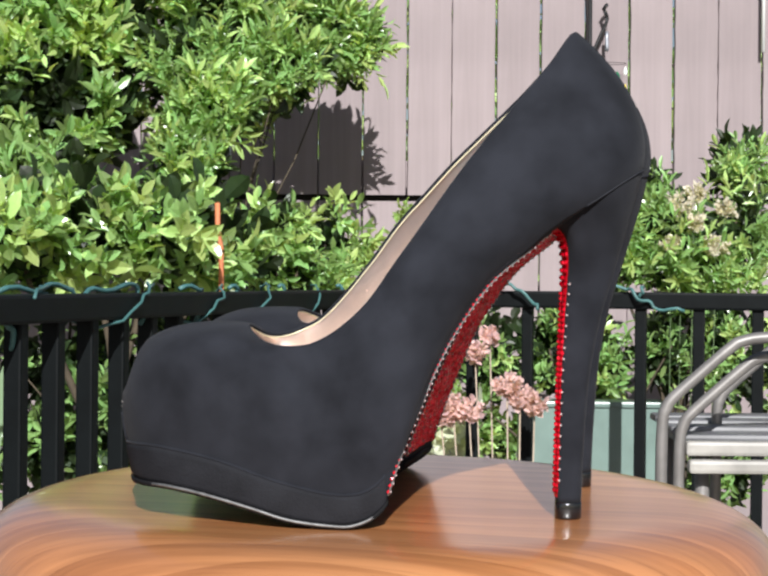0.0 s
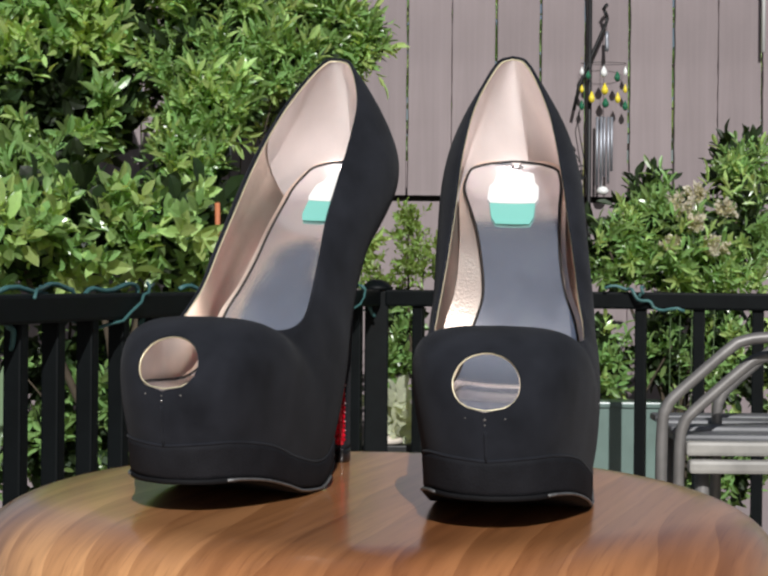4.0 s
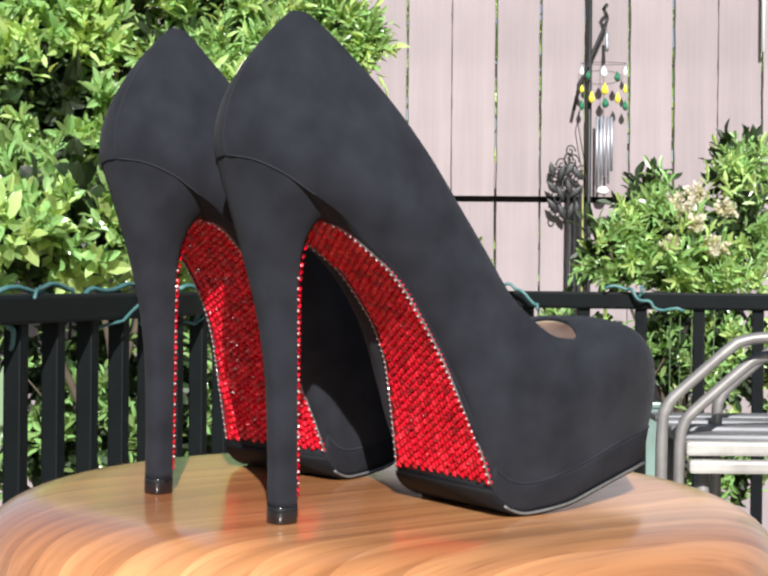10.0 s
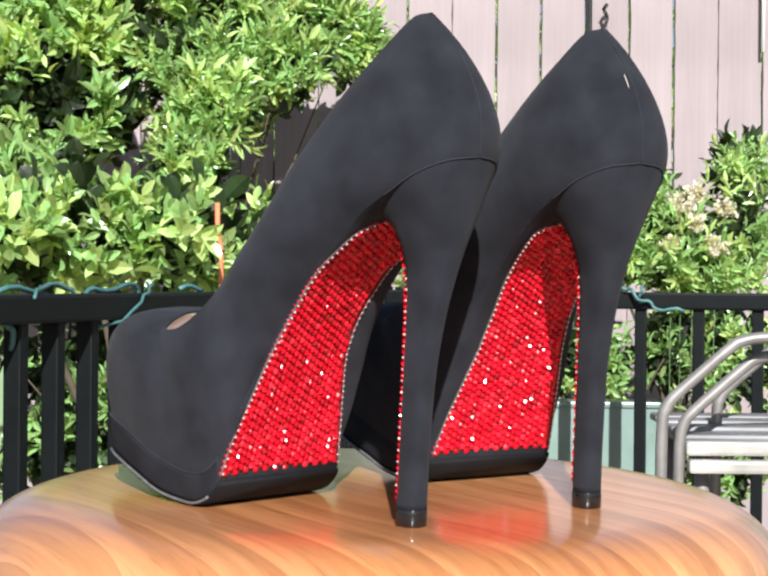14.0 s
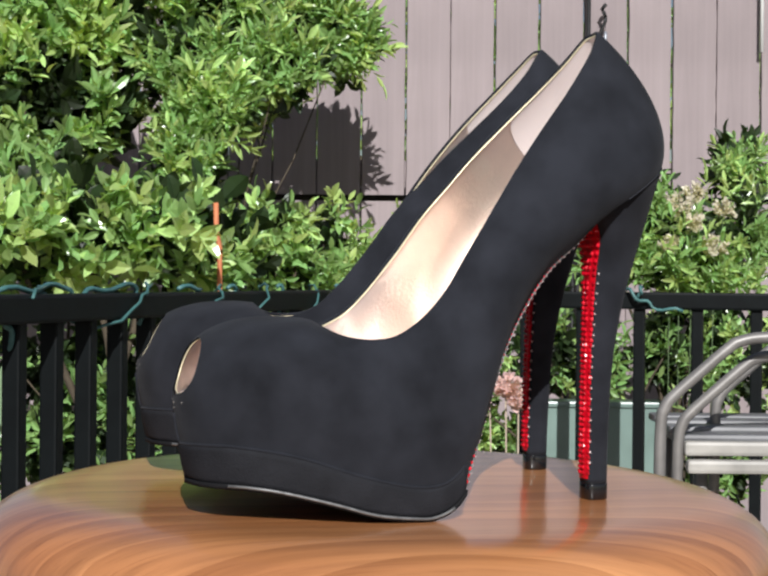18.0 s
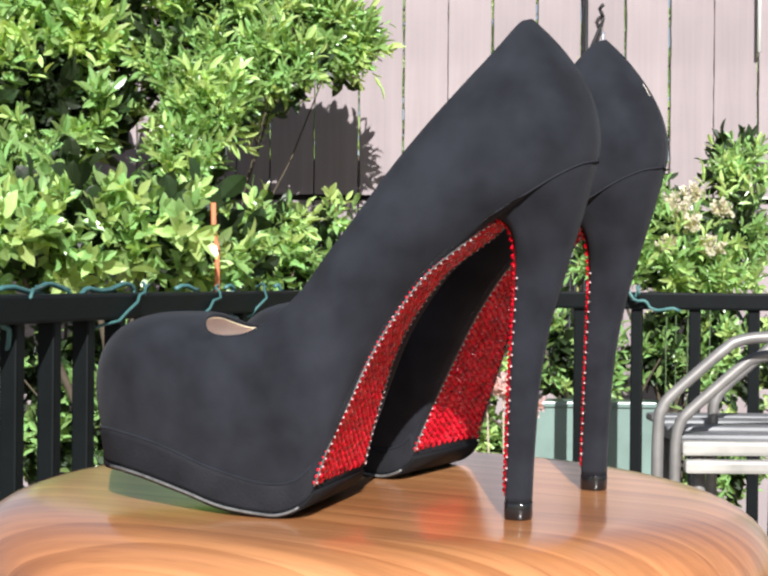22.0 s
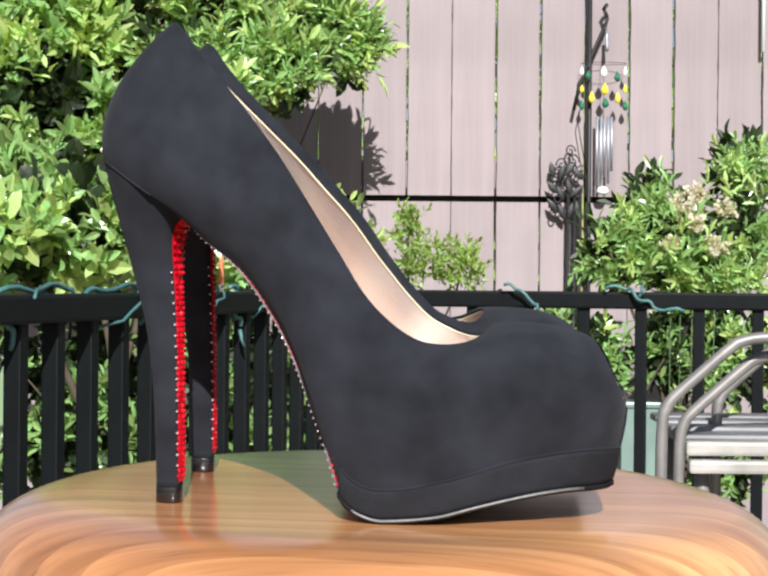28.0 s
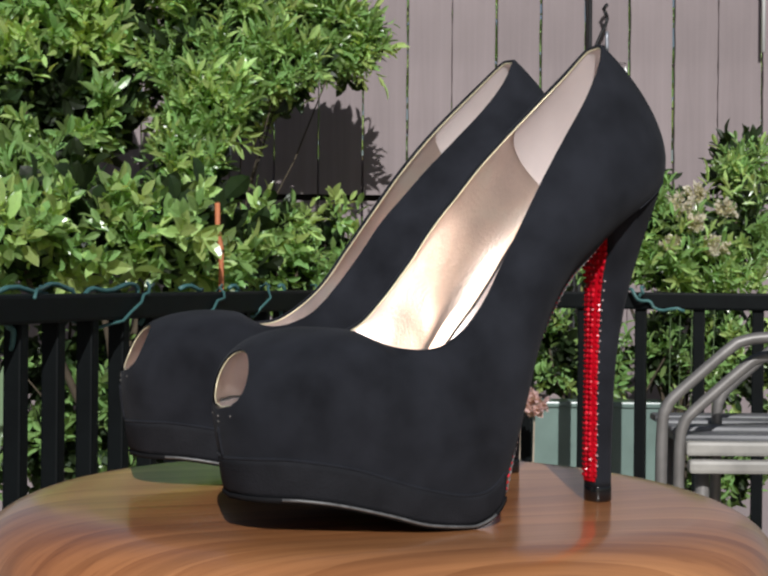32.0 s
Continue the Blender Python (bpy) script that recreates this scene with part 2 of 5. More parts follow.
def pts_mesh(name, verts, faces, mats, smooth=True, normals=True):
    me = bpy.data.meshes.new(name)
    me.from_pydata([tuple(v) for v in verts], [], faces)
    for m in (mats if isinstance(mats, (list, tuple)) else [mats]):
        me.materials.append(m)
    if normals:
        bm = bmesh.new()
        bm.from_mesh(me)
        bmesh.ops.recalc_face_normals(bm, faces=bm.faces)
        bm.to_mesh(me)
        bm.free()
    if smooth:
        me.polygons.foreach_set("use_smooth", [True] * len(me.polygons))
    me.update()
    return me


def part(name, me, parent, label="", kind=""):
    ob = new(name, me)
    ob.parent = parent
    return tagged(ob, label, kind=kind)


def thing(name, label, category, group="", kind="", m=None):
    ob = new(name)
    ob.empty_display_size = 0.05
    if m is not None:
        ob.matrix_basis = m
    return tagged(ob, label, category, group, kind)


def tube(points, radius, mat_, name="tube", n=8, closed=False, taper=1.0):
    """A round bar swept along the points."""
    P = [Vector(p) for p in points]
    V, F = [], []
    k = len(P)
    up = Vector((0.03, 0.11, 1)).normalized()
    for i, p in enumerate(P):
        a, b = P[(i - 1) % k if closed else max(i - 1, 0)], P[(i + 1) % k if closed else min(i + 1, k - 1)]
        d = (b - a)
        d = d.normalized() if d.length > 1e-9 else Vector((0, 0, 1))
        u = d.cross(up)
        if u.length < 0.05:
            u = d.cross(Vector((1, 0.2, 0)))
        u.normalize()
        w = d.cross(u)
        r = radius * (1 + (taper - 1) * i / max(1, k - 1))
        for j in range(n):
            a2 = 2 * math.pi * j / n
            V.append(p + (u * math.cos(a2) + w * math.sin(a2)) * r)
    for i in range(k if closed else k - 1):
        for j in range(n):
            i2 = (i + 1) % k
            F.append((i * n + j, i * n + (j + 1) % n, i2 * n + (j + 1) % n, i2 * n + j))
    if not closed:
        F.append(tuple(range(n))[::-1])
        F.append(tuple((k - 1) * n + j for j in range(n)))
    return pts_mesh(name, V, F, mat_)


def box_mesh(name, size, mat_, bevel=0.003, at=(0, 0, 0), seg=2):
    bm = bmesh.new()
    bmesh.ops.create_cube(bm, size=1.0)
    bmesh.ops.scale(bm, vec=size, verts=bm.verts)
    bmesh.ops.translate(bm, vec=at, verts=bm.verts)
    if bevel:
        bmesh.ops.bevel(bm, geom=list(bm.edges), offset=bevel, segments=seg, affect='EDGES', profile=0.6)
    me = bpy.data.meshes.new(name)
    bm.to_mesh(me)
    bm.free()
    me.materials.append(mat_)
    return me


def lathe(profile, mat_, name="lathe", n=48):
    V, F = [], []
    for r, z in profile:
        for j in range(n):
            a = 2 * math.pi * j / n
            V.append((r * math.cos(a), r * math.sin(a), z))
    for i in range(len(profile) - 1):
        for j in range(n):
            F.append((i * n + j, i * n + (j + 1) % n, (i + 1) * n + (j + 1) % n, (i + 1) * n + j))
    if profile[0][0] > 1e-6:
        F.append(tuple(range(n))[::-1])
    if profile[-1][0] > 1e-6:
        F.append(tuple((len(profile) - 1) * n + j for j in range(n)))
    return pts_mesh(name, V, F, mat_)


def smooth_at(table, v, col, ends=0):
    """A cubic through a table's column. ends: 1 for level ends, 2 for free ends."""
    n = len(table)
    i = 0
    while i < n - 2 and v > table[i + 1][0]:
        i += 1
    a, b = table[i], table[i + 1]
    h = b[0] - a[0]
    t = min(1.0, max(0.0, (v - a[0]) / h))
    sec = (b[col] - a[col]) / h
    ma = sec if i == 0 else (b[col] - table[i - 1][col]) / (b[0] - table[i - 1][0])
    mb = sec if i == n - 2 else (table[i + 2][col] - a[col]) / (table[i + 2][0] - a[0])
    if ends and i == 0:
        ma = 0.0 if ends == 1 else 1.5 * sec - 0.5 * mb
    if ends and i == n - 2:
        mb = 0.0 if ends == 1 else 1.5 * sec - 0.5 * ma
    t2, t3 = t * t, t * t * t
    return (2 * t3 - 3 * t2 + 1) * a[col] + (t3 - 2 * t2 + t) * h * ma + (-2 * t3 + 3 * t2) * b[col] + (t3 - t2) * h * mb

# ---- the stool ----
TILT = pose(0, 0, 0.90, 2.004, 0.396, 0)     # the seat leans a little towards the camera


def build_stool():
    base = thing("swivel_stool", "swivel stool with a round varnished brown wooden seat", "stool", m=pose(0, 0, 0))
    part("foot_plate", lathe([(0.0, 0.0), (0.21, 0.0), (0.215, 0.012), (0.20, 0.022), (0.05, 0.04), (0.03, 0.05), (0.0, 0.05)], IRON, "foot_plate"), base)
    part("column", lathe([(0.0, 0.05), (0.028, 0.05), (0.028, 0.62), (0.02, 0.625), (0.02, 0.80), (0.0, 0.80)], IRON, "column", 32), base)
    part("seat_plate", lathe([(0.0, 0.795), (0.085, 0.795), (0.09, 0.80), (0.09, 0.812), (0.0, 0.815)], IRON, "seat_plate", 32), base)
    prof = [(0.0, 0.0)] + [(0.02 * i, 0.0) for i in range(1, 7)]
    r0, a, b = 0.132, 0.058, 0.036
    for i in range(0, 25):
        t = math.sin(math.pi / 2 * i / 24)
        prof.append((r0 + a * t, -b * (1 - (1 - min(1, t) ** 2.6) ** (1 / 2.6))))
    prof += [(r0 + a - 0.001, -0.045), (r0 + a - 0.008, -0.056), (r0 + a - 0.03, -0.062), (0.0, -0.062)]
    return part("seat", lathe(prof, WOOD, "seat", 128), base, "round varnished wooden seat with rounded edge")


SEAT = build_stool()

# ---- the shoes ----
# feather line of the upper: station, forward, half width, height
FEATHER_LINE = ((0, -0.0315, 0, 0.1543), (0.05, -0.0274, 0.0140, 0.1526), (0.12, -0.0188, 0.0230, 0.1476), (0.2, -0.0079, 0.0264, 0.1404),
                (0.28, 0.0056, 0.0275, 0.132), (0.36, 0.0178, 0.027, 0.1225), (0.44, 0.0361, 0.0262, 0.1066), (0.52, 0.0514, 0.027, 0.0852),
                (0.58, 0.0605, 0.029, 0.0675), (0.64, 0.0675, 0.0325, 0.0502), (0.70, 0.0745, 0.0345, 0.032), (0.75, 0.0856, 0.0355, 0.0177),
                (0.80, 0.1008, 0.0360, 0.0146), (0.85, 0.1254, 0.0356, 0.0196), (0.90, 0.1521, 0.0335, 0.0280), (0.95, 0.1775, 0.0260, 0.0322),
                (0.98, 0.1895, 0.0155, 0.0320), (1.0, 0.1945, 0, 0.0310))
TOP_LINE = ((0, -0.0012, 0, 0.2147), (0.05, 0.0017, 0.007, 0.2118), (0.12, 0.0095, 0.014, 0.2), (0.2, 0.0223, 0.02, 0.1836),
            (0.28, 0.0369, 0.0235, 0.1659), (0.36, 0.0513, 0.026, 0.1475), (0.44, 0.0656, 0.028, 0.1275), (0.52, 0.0778, 0.03, 0.1108),
            (0.58, 0.0889, 0.032, 0.0951), (0.64, 0.1001, 0.034, 0.0847), (0.70, 0.1113, 0.035, 0.0782), (0.75, 0.1206, 0.0345, 0.0767),
            (0.80, 0.1281, 0.031, 0.0772), (0.85, 0.1337, 0.025, 0.0788), (0.90, 0.1381, 0.017, 0.0816), (0.95, 0.1406, 0.009, 0.0837), (1, 0.142, 0, 0.0842))
BULGE = ((0, 0.005, 0.025, 0.016, 0.013), (0.12, 0.009, 0.020, 0.013, 0.015), (0.28, 0.013, 0.014, 0.012, 0.014), (0.5, 0.014, 0.012, 0.011, 0.014),
         (0.62, 0.011, 0.014, 0.009, 0.014), (0.7, 0.008, 0.018, 0.007, 0.012), (0.8, 0.007, 0.032, 0.008, 0.004), (0.9, 0.007, 0.042, 0.027, 0.0), (1.0, 0.0105, 0.041, 0.043, -0.004))
SOLE_LINE = ((0, 0.0106, 0.0085, 0.1288), (0.03, 0.0126, 0.0150, 0.1270), (0.07, 0.0152, 0.0198, 0.1245), (0.12, 0.0186, 0.0228, 0.1210), (0.28, 0.0361, 0.0242, 0.1060), (0.46, 0.0514, 0.0250, 0.0846),
             (0.60, 0.0605, 0.0270, 0.0670), (0.75, 0.0675, 0.0298, 0.0498), (0.89, 0.0745, 0.0323, 0.032), (1.0, 0.0800, 0.0338, 0.0150))
PLATFORM_LINE = ((0, 0.0795, 0.0345, 0.0125), (0.1, 0.0850, 0.0350, 0.006), (0.2, 0.0925, 0.0352, 0.0026), (0.32, 0.100, 0.0354, 0.0020),
                 (0.5, 0.120, 0.0355, 0.0042), (0.65, 0.1365, 0.0348, 0.0088), (0.8, 0.158, 0.0320, 0.0140), (0.9, 0.174, 0.0262, 0.0162),
                 (0.96, 0.1865, 0.0155, 0.0162), (1.0, 0.192, 0, 0.0162))
HEEL_LINE = ((0.0075, 0.0047, -0.0067, 0.0058, 0), (0.031, 0.0045, -0.0074, 0.0055, 0), (0.0636, 0.004, -0.0096, 0.0055, 0), (0.0875, 0.0034, -0.0138, 0.0062, 0),
             (0.1047, 0.0030, -0.0184, 0.0077, 0.05), (0.1177, 0.004, -0.0218, 0.0106, 0.15), (0.128, 0.006, -0.0248, 0.0170, 0.28), (0.138, 0.008, -0.0278, 0.0240, 0.40),
             (0.1520, 0.0105, -0.0314, 0.0282, 0.48), (0.160, 0.0080, -0.0290, 0.0265, 0.48))


def station(table, v, side):
    loop_ = table[-1][2] == 0
    return np.array((smooth_at(table, v, 1, 1 if loop_ else 0), side * max(0.0, smooth_at(table, v, 2, 2 if loop_ else 0)), smooth_at(table, v, 3)))


# the inner side of the mouth stands higher than the outer
OUTER_RAISE = ((0, 0.0), (0.05, 0.0020), (0.12, 0.0050), (0.2, 0.0070), (0.28, 0.0080), (0.36, 0.0074), (0.44, 0.0055), (0.52, 0.0030), (0.60, 0.0010), (0.70, 0.0), (1.0, 0.0))
INNER_RAISE = ((0, 0.0), (0.12, 0.001), (0.2, 0.003), (0.3, 0.007), (0.42, 0.013), (0.5, 0.016), (0.58, 0.016), (0.64, 0.012), (0.70, 0.007), (0.78, 0.002), (0.85, 0.0), (1.0, 0.0))


def upper_grid(lift, nu=120, nv=44):
    """Rows from the feather line to the top line; columns all the way round, from the back seam over the outer side to the toe and back."""
    loop = [(i / nu, 1) for i in range(nu + 1)] + [(i / nu, -1) for i in range(nu - 1, 0, -1)]
    Bp = [station(FEATHER_LINE, v, s) for v, s in loop]
    Tp = [station(TOP_LINE, v, s) + (np.array((0.0, 0.0, smooth_at(INNER_RAISE, v, 1))) if s < 0 else np.array((0.0, 0.0, lift * smooth_at(OUTER_RAISE, v, 1)))) for v, s in loop]
    n = len(loop)
    G = np.zeros((nv + 1, n, 3))
    for i, (v, s) in enumerate(loop):
        d = Bp[(i + 2) % n] - Bp[i - 2]
        nrm = np.array((d[1], -d[0], 0.0))
        nrm /= max(1e-9, np.linalg.norm(nrm))
        if nrm[0] * (Bp[i][0] - 0.08) + nrm[1] * Bp[i][1] < 0:
            nrm = -nrm
        b1, c1, b2, c2 = (smooth_at(BULGE, v, k) for k in (1, 2, 3, 4))
        C1 = Bp[i] + nrm * b1 + np.array((0, 0, c1))
        C2 = Tp[i] + nrm * b2 - np.array((0, 0, c2))
        for j in range(nv + 1):
            t = j / nv
            G[j, i] = (1 - t) ** 3 * Bp[i] + 3 * (1 - t) ** 2 * t * C1 + 3 * (1 - t) * t * t * C2 + t ** 3 * Tp[i]
    return G


HOLE_R = 0.0142
# how far the footbed lies above the feather line
INSOLE_LIFT = ((0, 0.004), (0.12, 0.005), (0.2, 0.006), (0.28, 0.007), (0.36, 0.008), (0.44, 0.009), (0.52, 0.013), (0.58, 0.0195), (0.64, 0.027), (0.7, 0.034), (0.76, 0.034), (0.85, 0.026), (0.92, 0.0165), (1.0, 0.0125))
# the inner edge of the insole is hollowed at the arch
INSOLE_WAIST = ((0, 1.06), (0.25, 1.06), (0.34, 0.95), (0.44, 0.74), (0.52, 0.62), (0.58, 0.58), (0.64, 0.62), (0.72, 0.76), (0.82, 0.95), (0.9, 1.0), (1.0, 1.0))


def gem_mesh(name, r, h, m):
    V = [(r * math.cos(a), r * math.sin(a), 0) for a in [k * math.pi / 3 for k in range(6)]]
    V += [(0.45 * r * math.cos(a), 0.45 * r * math.sin(a), h) for a in [k * math.pi / 3 + 0.5 for k in range(6)]]
    F = [tuple(range(6, 12))]
    for k in range(6):
        F.append((k, (k + 1) % 6, 6 + k))
        F.append(((k + 1) % 6, 6 + (k + 1) % 6, 6 + k))
    return pts_mesh(name, V, F, m, smooth=False)


GEM = gem_mesh("rhinestone", 0.00200, 0.0013, RUBY)
DOT = gem_mesh("edge_rhinestone", 0.00062, 0.0006, CLEAR)


def frame_at(p, n, rng, tilt):
    """A pose at p with its z axis along n, turned and tilted by chance."""
    q = Vector(n).to_track_quat('Z', 'Y').to_matrix().to_4x4()
    return Matrix.Translation(Vector(p)) @ q @ Euler((rng.uniform(-tilt, tilt), rng.uniform(-tilt, tilt), rng.uniform(0, 6.28))).to_matrix().to_4x4()


def build_shoe(side, shear, stretch, hole_z, label):
    """A platform pump. side: 1 for the left foot, whose outer side is +y."""
    rng = random.Random(11 if side > 0 else 12)
    shoe = thing("high_heel_shoe", label, "shoe", "pair of high heels")

    HOLE = (0.1925, hole_z)      # forward and height of the middle of the peep toe

    def hole_uv(p):
        return p[1] / HOLE_R, ((p[0] - HOLE[0]) * -0.40 + (p[2] - HOLE[1]) * 0.917) / (HOLE_R * 0.98)

    def fix(P):
        P = np.array(P, float).reshape(-1, 3).copy()
        # the ball of the foot swings a little to the outer side
        P[:, 1] += 0.005 * np.interp(P[:, 0], (0.015, 0.045, 0.075, 0.10, 0.13, 0.16, 0.20), (0, 0.35, 0.85, 1, 0.85, 0.4, 0))
        P[:, 1] = P[:, 1] * side + shear * P[:, 2]
        P[:, 0] *= np.where(P[:, 0] > 0, stretch, 1.0)
        return P

    G = upper_grid(0.34 if side > 0 else 1.0)
    nvr, n, _ = G.shape
    du = np.roll(G, -1, 1) - np.roll(G, 1, 1)
    dv = np.gradient(G, axis=0)
    Nn = np.cross(du, dv)
    Nn /= np.maximum(1e-12, np.linalg.norm(Nn, axis=2, keepdims=True))
    mid = np.array((0.10, 0.0, 0.05))
    if np.sum(Nn[nvr // 2] * (G[nvr // 2] - mid)) < 0:
        Nn = -Nn
    def hole_s(p):
        if p[0] < 0.165:
            return 1.0
        a, b = hole_uv(p)
        if b < 0:
            b *= 1.12
        return math.hypot(a, b) - 1.0

    S = np.array([[hole_s(G[j, i]) for i in range(n)] for j in range(nvr)])
    cuts = {}

    def shell(off, name, m):
        """The wall of the upper, cut cleanly along the round opening at the toe."""
        V = list((G - Nn * off).reshape(-1, 3))
        s_of = S.reshape(-1)
        g_of = G.reshape(-1, 3)
        made = {}
        F = []
        for j in range(nvr - 1):
            for i in range(n):
                i2 = (i + 1) % n
                quad = (j * n + i, j * n + i2, (j + 1) * n + i2, (j + 1) * n + i)
                if all(s_of[q] > 0 for q in quad):
                    F.append(quad)
                    continue
                if all(s_of[q] <= 0 for q in quad):
                    continue
                poly = []
                for a, b in zip(quad, quad[1:] + quad[:1]):
                    if s_of[a] > 0:
                        poly.append(a)
                    if (s_of[a] > 0) != (s_of[b] > 0):
                        key = (min(a, b), max(a, b))
                        if key not in made:
                            lo, hi_ = (key[0], key[1]) if s_of[key[0]] <= 0 else (key[1], key[0])
                            t0, t1 = 0.0, 1.0
                            for _ in range(12):
                                tm = 0.5 * (t0 + t1)
                                if hole_s(g_of[lo] * (1 - tm) + g_of[hi_] * tm) <= 0:
                                    t0 = tm
                                else:
                                    t1 = tm
                            made[key] = len(V)
                            cuts[key] = g_of[lo] * (1 - t1) + g_of[hi_] * t1
                            V.append(V[lo] * (1 - t1) + V[hi_] * t1)
                        poly.append(made[key])
                if len(poly) >= 3:
                    F.append(tuple(poly))
        return pts_mesh(name, fix(np.array(V)), F, m)

    part("upper", shell(0.0, "upper", SUEDE), shoe, "matt black suede upper")
    part("lining", shell(0.0014, "lining", LINING), shoe, "shiny champagne metallic lining")
    # pale panel inside the heel
    ncol = 31
    V, F = [], []
    for j in range(nvr):
        for i in range(-ncol, ncol + 1):
            V.append(G[j, i] - Nn[j, i] * 0.0019)
    wd = 2 * ncol + 1
    for j in range(nvr - 1):
        for i in range(wd - 1):
            F.append((j * wd + i, j * wd + i + 1, (j + 1) * wd + i + 1, (j + 1) * wd + i))
    part("heel_grip", pts_mesh("heel_grip", fix(V), F, GRIP), shoe, "pale pink lining panel inside the heel")
    # bound edge of the mouth
    top = G[-1]
    part("topline_binding", tube(fix(top - Nn[-1] * 0.0007), 0.0009, SUEDE, "topline_binding", 6, True), shoe)
    part("topline_piping", tube(fix(top - Nn[-1] * 0.0016 - np.array((0, 0, 0.0004))), 0.00042, WELT, "topline_piping", 6, True), shoe, "thin cream piping along the mouth")
    ring = sorted(cuts.values(), key=lambda p: math.atan2(hole_uv(p)[1], hole_uv(p)[0]))
    thin = [ring[0]]
    for p in ring[1:]:
        if np.linalg.norm(p - thin[-1]) > 0.0012:
            thin.append(p)
    ring = np.array(thin)
    ring = 0.5 * ring + 0.25 * (np.roll(ring, 1, 0) + np.roll(ring, -1, 0))
    ring = ring - np.array((0.917, 0, 0.40)) * 0.0011
    part("peep_toe_piping", tube(fix(ring), 0.00036, WELT, "peep_toe_piping", 6, True), shoe, "cream piping round the peep toe")
    # stitched seam under the peep toe and up the back
    col = [G[j, n // 2] + Nn[j, n // 2] * 0.0002 for j in range(0, nvr) if hole_uv(G[j, n // 2])[1] < -1.25 and G[j, n // 2][2] < 0.06]
    if len(col) > 2:
        part("toe_seam", tube(fix(col), 0.0006, SUEDE, "toe_seam", 6), shoe)
    part("back_seam", tube(fix([G[j, 0] + Nn[j, 0] * 0.0001 for j in range(nvr)]), 0.00035, SEAM, "back_seam", 6), shoe)
    bead = [G[0, i] + Nn[0, i] * 0.0001 for i in list(range(-27, 28))]
    part("seat_seam", tube(fix(bead), 0.00035, SEAM, "seat_seam", 6), shoe)

    if side < 0:
        lint = [G[int(nvr * f), -1] + Nn[int(nvr * f), -1] * 0.0007 for f in (0.48, 0.53, 0.57)]
        part("lint", tube(fix(lint), 0.00018, STONE, "lint", 5), shoe, "pale thread of lint on the suede")
    # insole
    def floor_rows(frac, lift, v0, v1, k=44, across=12):
        V, F = [], []
        for a in range(k + 1):
            v = v0 + (v1 - v0) * a / k
            p = station(FEATHER_LINE, v, 1)
            up = lift + smooth_at(INSOLE_LIFT, v, 1)
            for c in range(across + 1):
                w = -1 + 2 * c / across
                f_ = max(0.0, (v - 0.75) / 0.25)
                round_ = math.sqrt(max(0.0, 1 - max(0.0, (0.165 - v) / 0.075) ** 2)) if frac < 1 else 1.0
                hollow = round_ * smooth_at(INSOLE_WAIST, v, 1) if w < 0 and frac < 1 else round_
                V.append((p[0] + 0.0012 * f_, p[1] * (frac + 0.12 * f_) * w * hollow, p[2] + up + 0.0025 * w * w * (1.0 if frac < 1 else 1.7)))
        for a in range(k):
            for c in range(across):
                q = a * (across + 1) + c
                F.append((q, q + 1, q + across + 2, q + across + 1))
        return V, F

    V, F = floor_rows(1.0, 0.0015, 0.01, 0.985)
    part("insole_board", pts_mesh("insole_board", fix(V), F, LINING), shoe, "champagne lining beside the insole")
    V, F = floor_rows(0.88, 0.0042, 0.091, 0.998, 60)
    part("insole", pts_mesh("insole", fix(V), F, SOCK), shoe, "pearly metallic insole")
    # a dark line along both sides stands in for the shaded crevice
    edge_ = [V[a * 13] for a in range(58, -1, -1)] + [V[a * 13 + 12] for a in range(59)]
    part("insole_crevice", tube(fix(edge_), 0.0007, SHADOWGAP, "insole_crevice", 6), shoe, "dark line painting the shaded crevice beside the insole")
    # paper sticker on the heel of the insole
    def sticker(rows, name, m, lab):
        V, F = [], []
        for v, wd in rows:
            p = station(FEATHER_LINE, v, 1)
            for c in range(5):
                w = (-1 + 2 * c / 4) * wd * 0.55
                V.append((p[0] + 0.0006, p[1] * 0.86 * w, p[2] + 0.0052 + smooth_at(INSOLE_LIFT, v, 1) + 0.0025 * (0.86 * w) ** 2))
        for a in range(len(rows) - 1):
            for c in range(4):
                q = a * 5 + c
                F.append((q, q + 1, q + 6, q + 5))
        part(name, pts_mesh(name, fix(V), F, m), shoe, lab)

    sticker(((0.150, 0.55), (0.165, 0.80), (0.225, 0.84), (0.25, 1.0), (0.318, 1.0), (0.335, 0.90)), "price_sticker", PAPER, "white paper sticker on the insole")
    sticker(((0.336, 0.90), (0.36, 0.88), (0.385, 0.84), (0.402, 0.68)), "sticker_stripe", TEALPAPER, "turquoise lower end of the sticker")

    # platform and outsole
    def ring_pts(table, k, out=0.0, dz=0.0):
        R = []
        rows = [a / k for a in range(k + 1)]
        for s, seq in ((1, rows), (-1, rows[::-1][1:])):
            for w in seq:
                p = station(table, w, s)
                if out:
                    p = p + np.array((out * (1 if w > 0.9 else 0) - out * (1 if w < 0.02 else 0), s * out, 0))
                R.append(p + np.array((0, 0, dz)))
        return R

    K = 40
    low = ring_pts(PLATFORM_LINE, K)
    hi = []
    rows = [a / K for a in range(K + 1)]
    for s, seq in ((1, rows), (-1, rows[::-1][1:])):
        for w in seq:
            p = station(FEATHER_LINE, 0.728 + 0.272 * w, s)
            hi.append(p)
    hi, low = np.array(hi), np.array(low)
    m_ = len(hi)
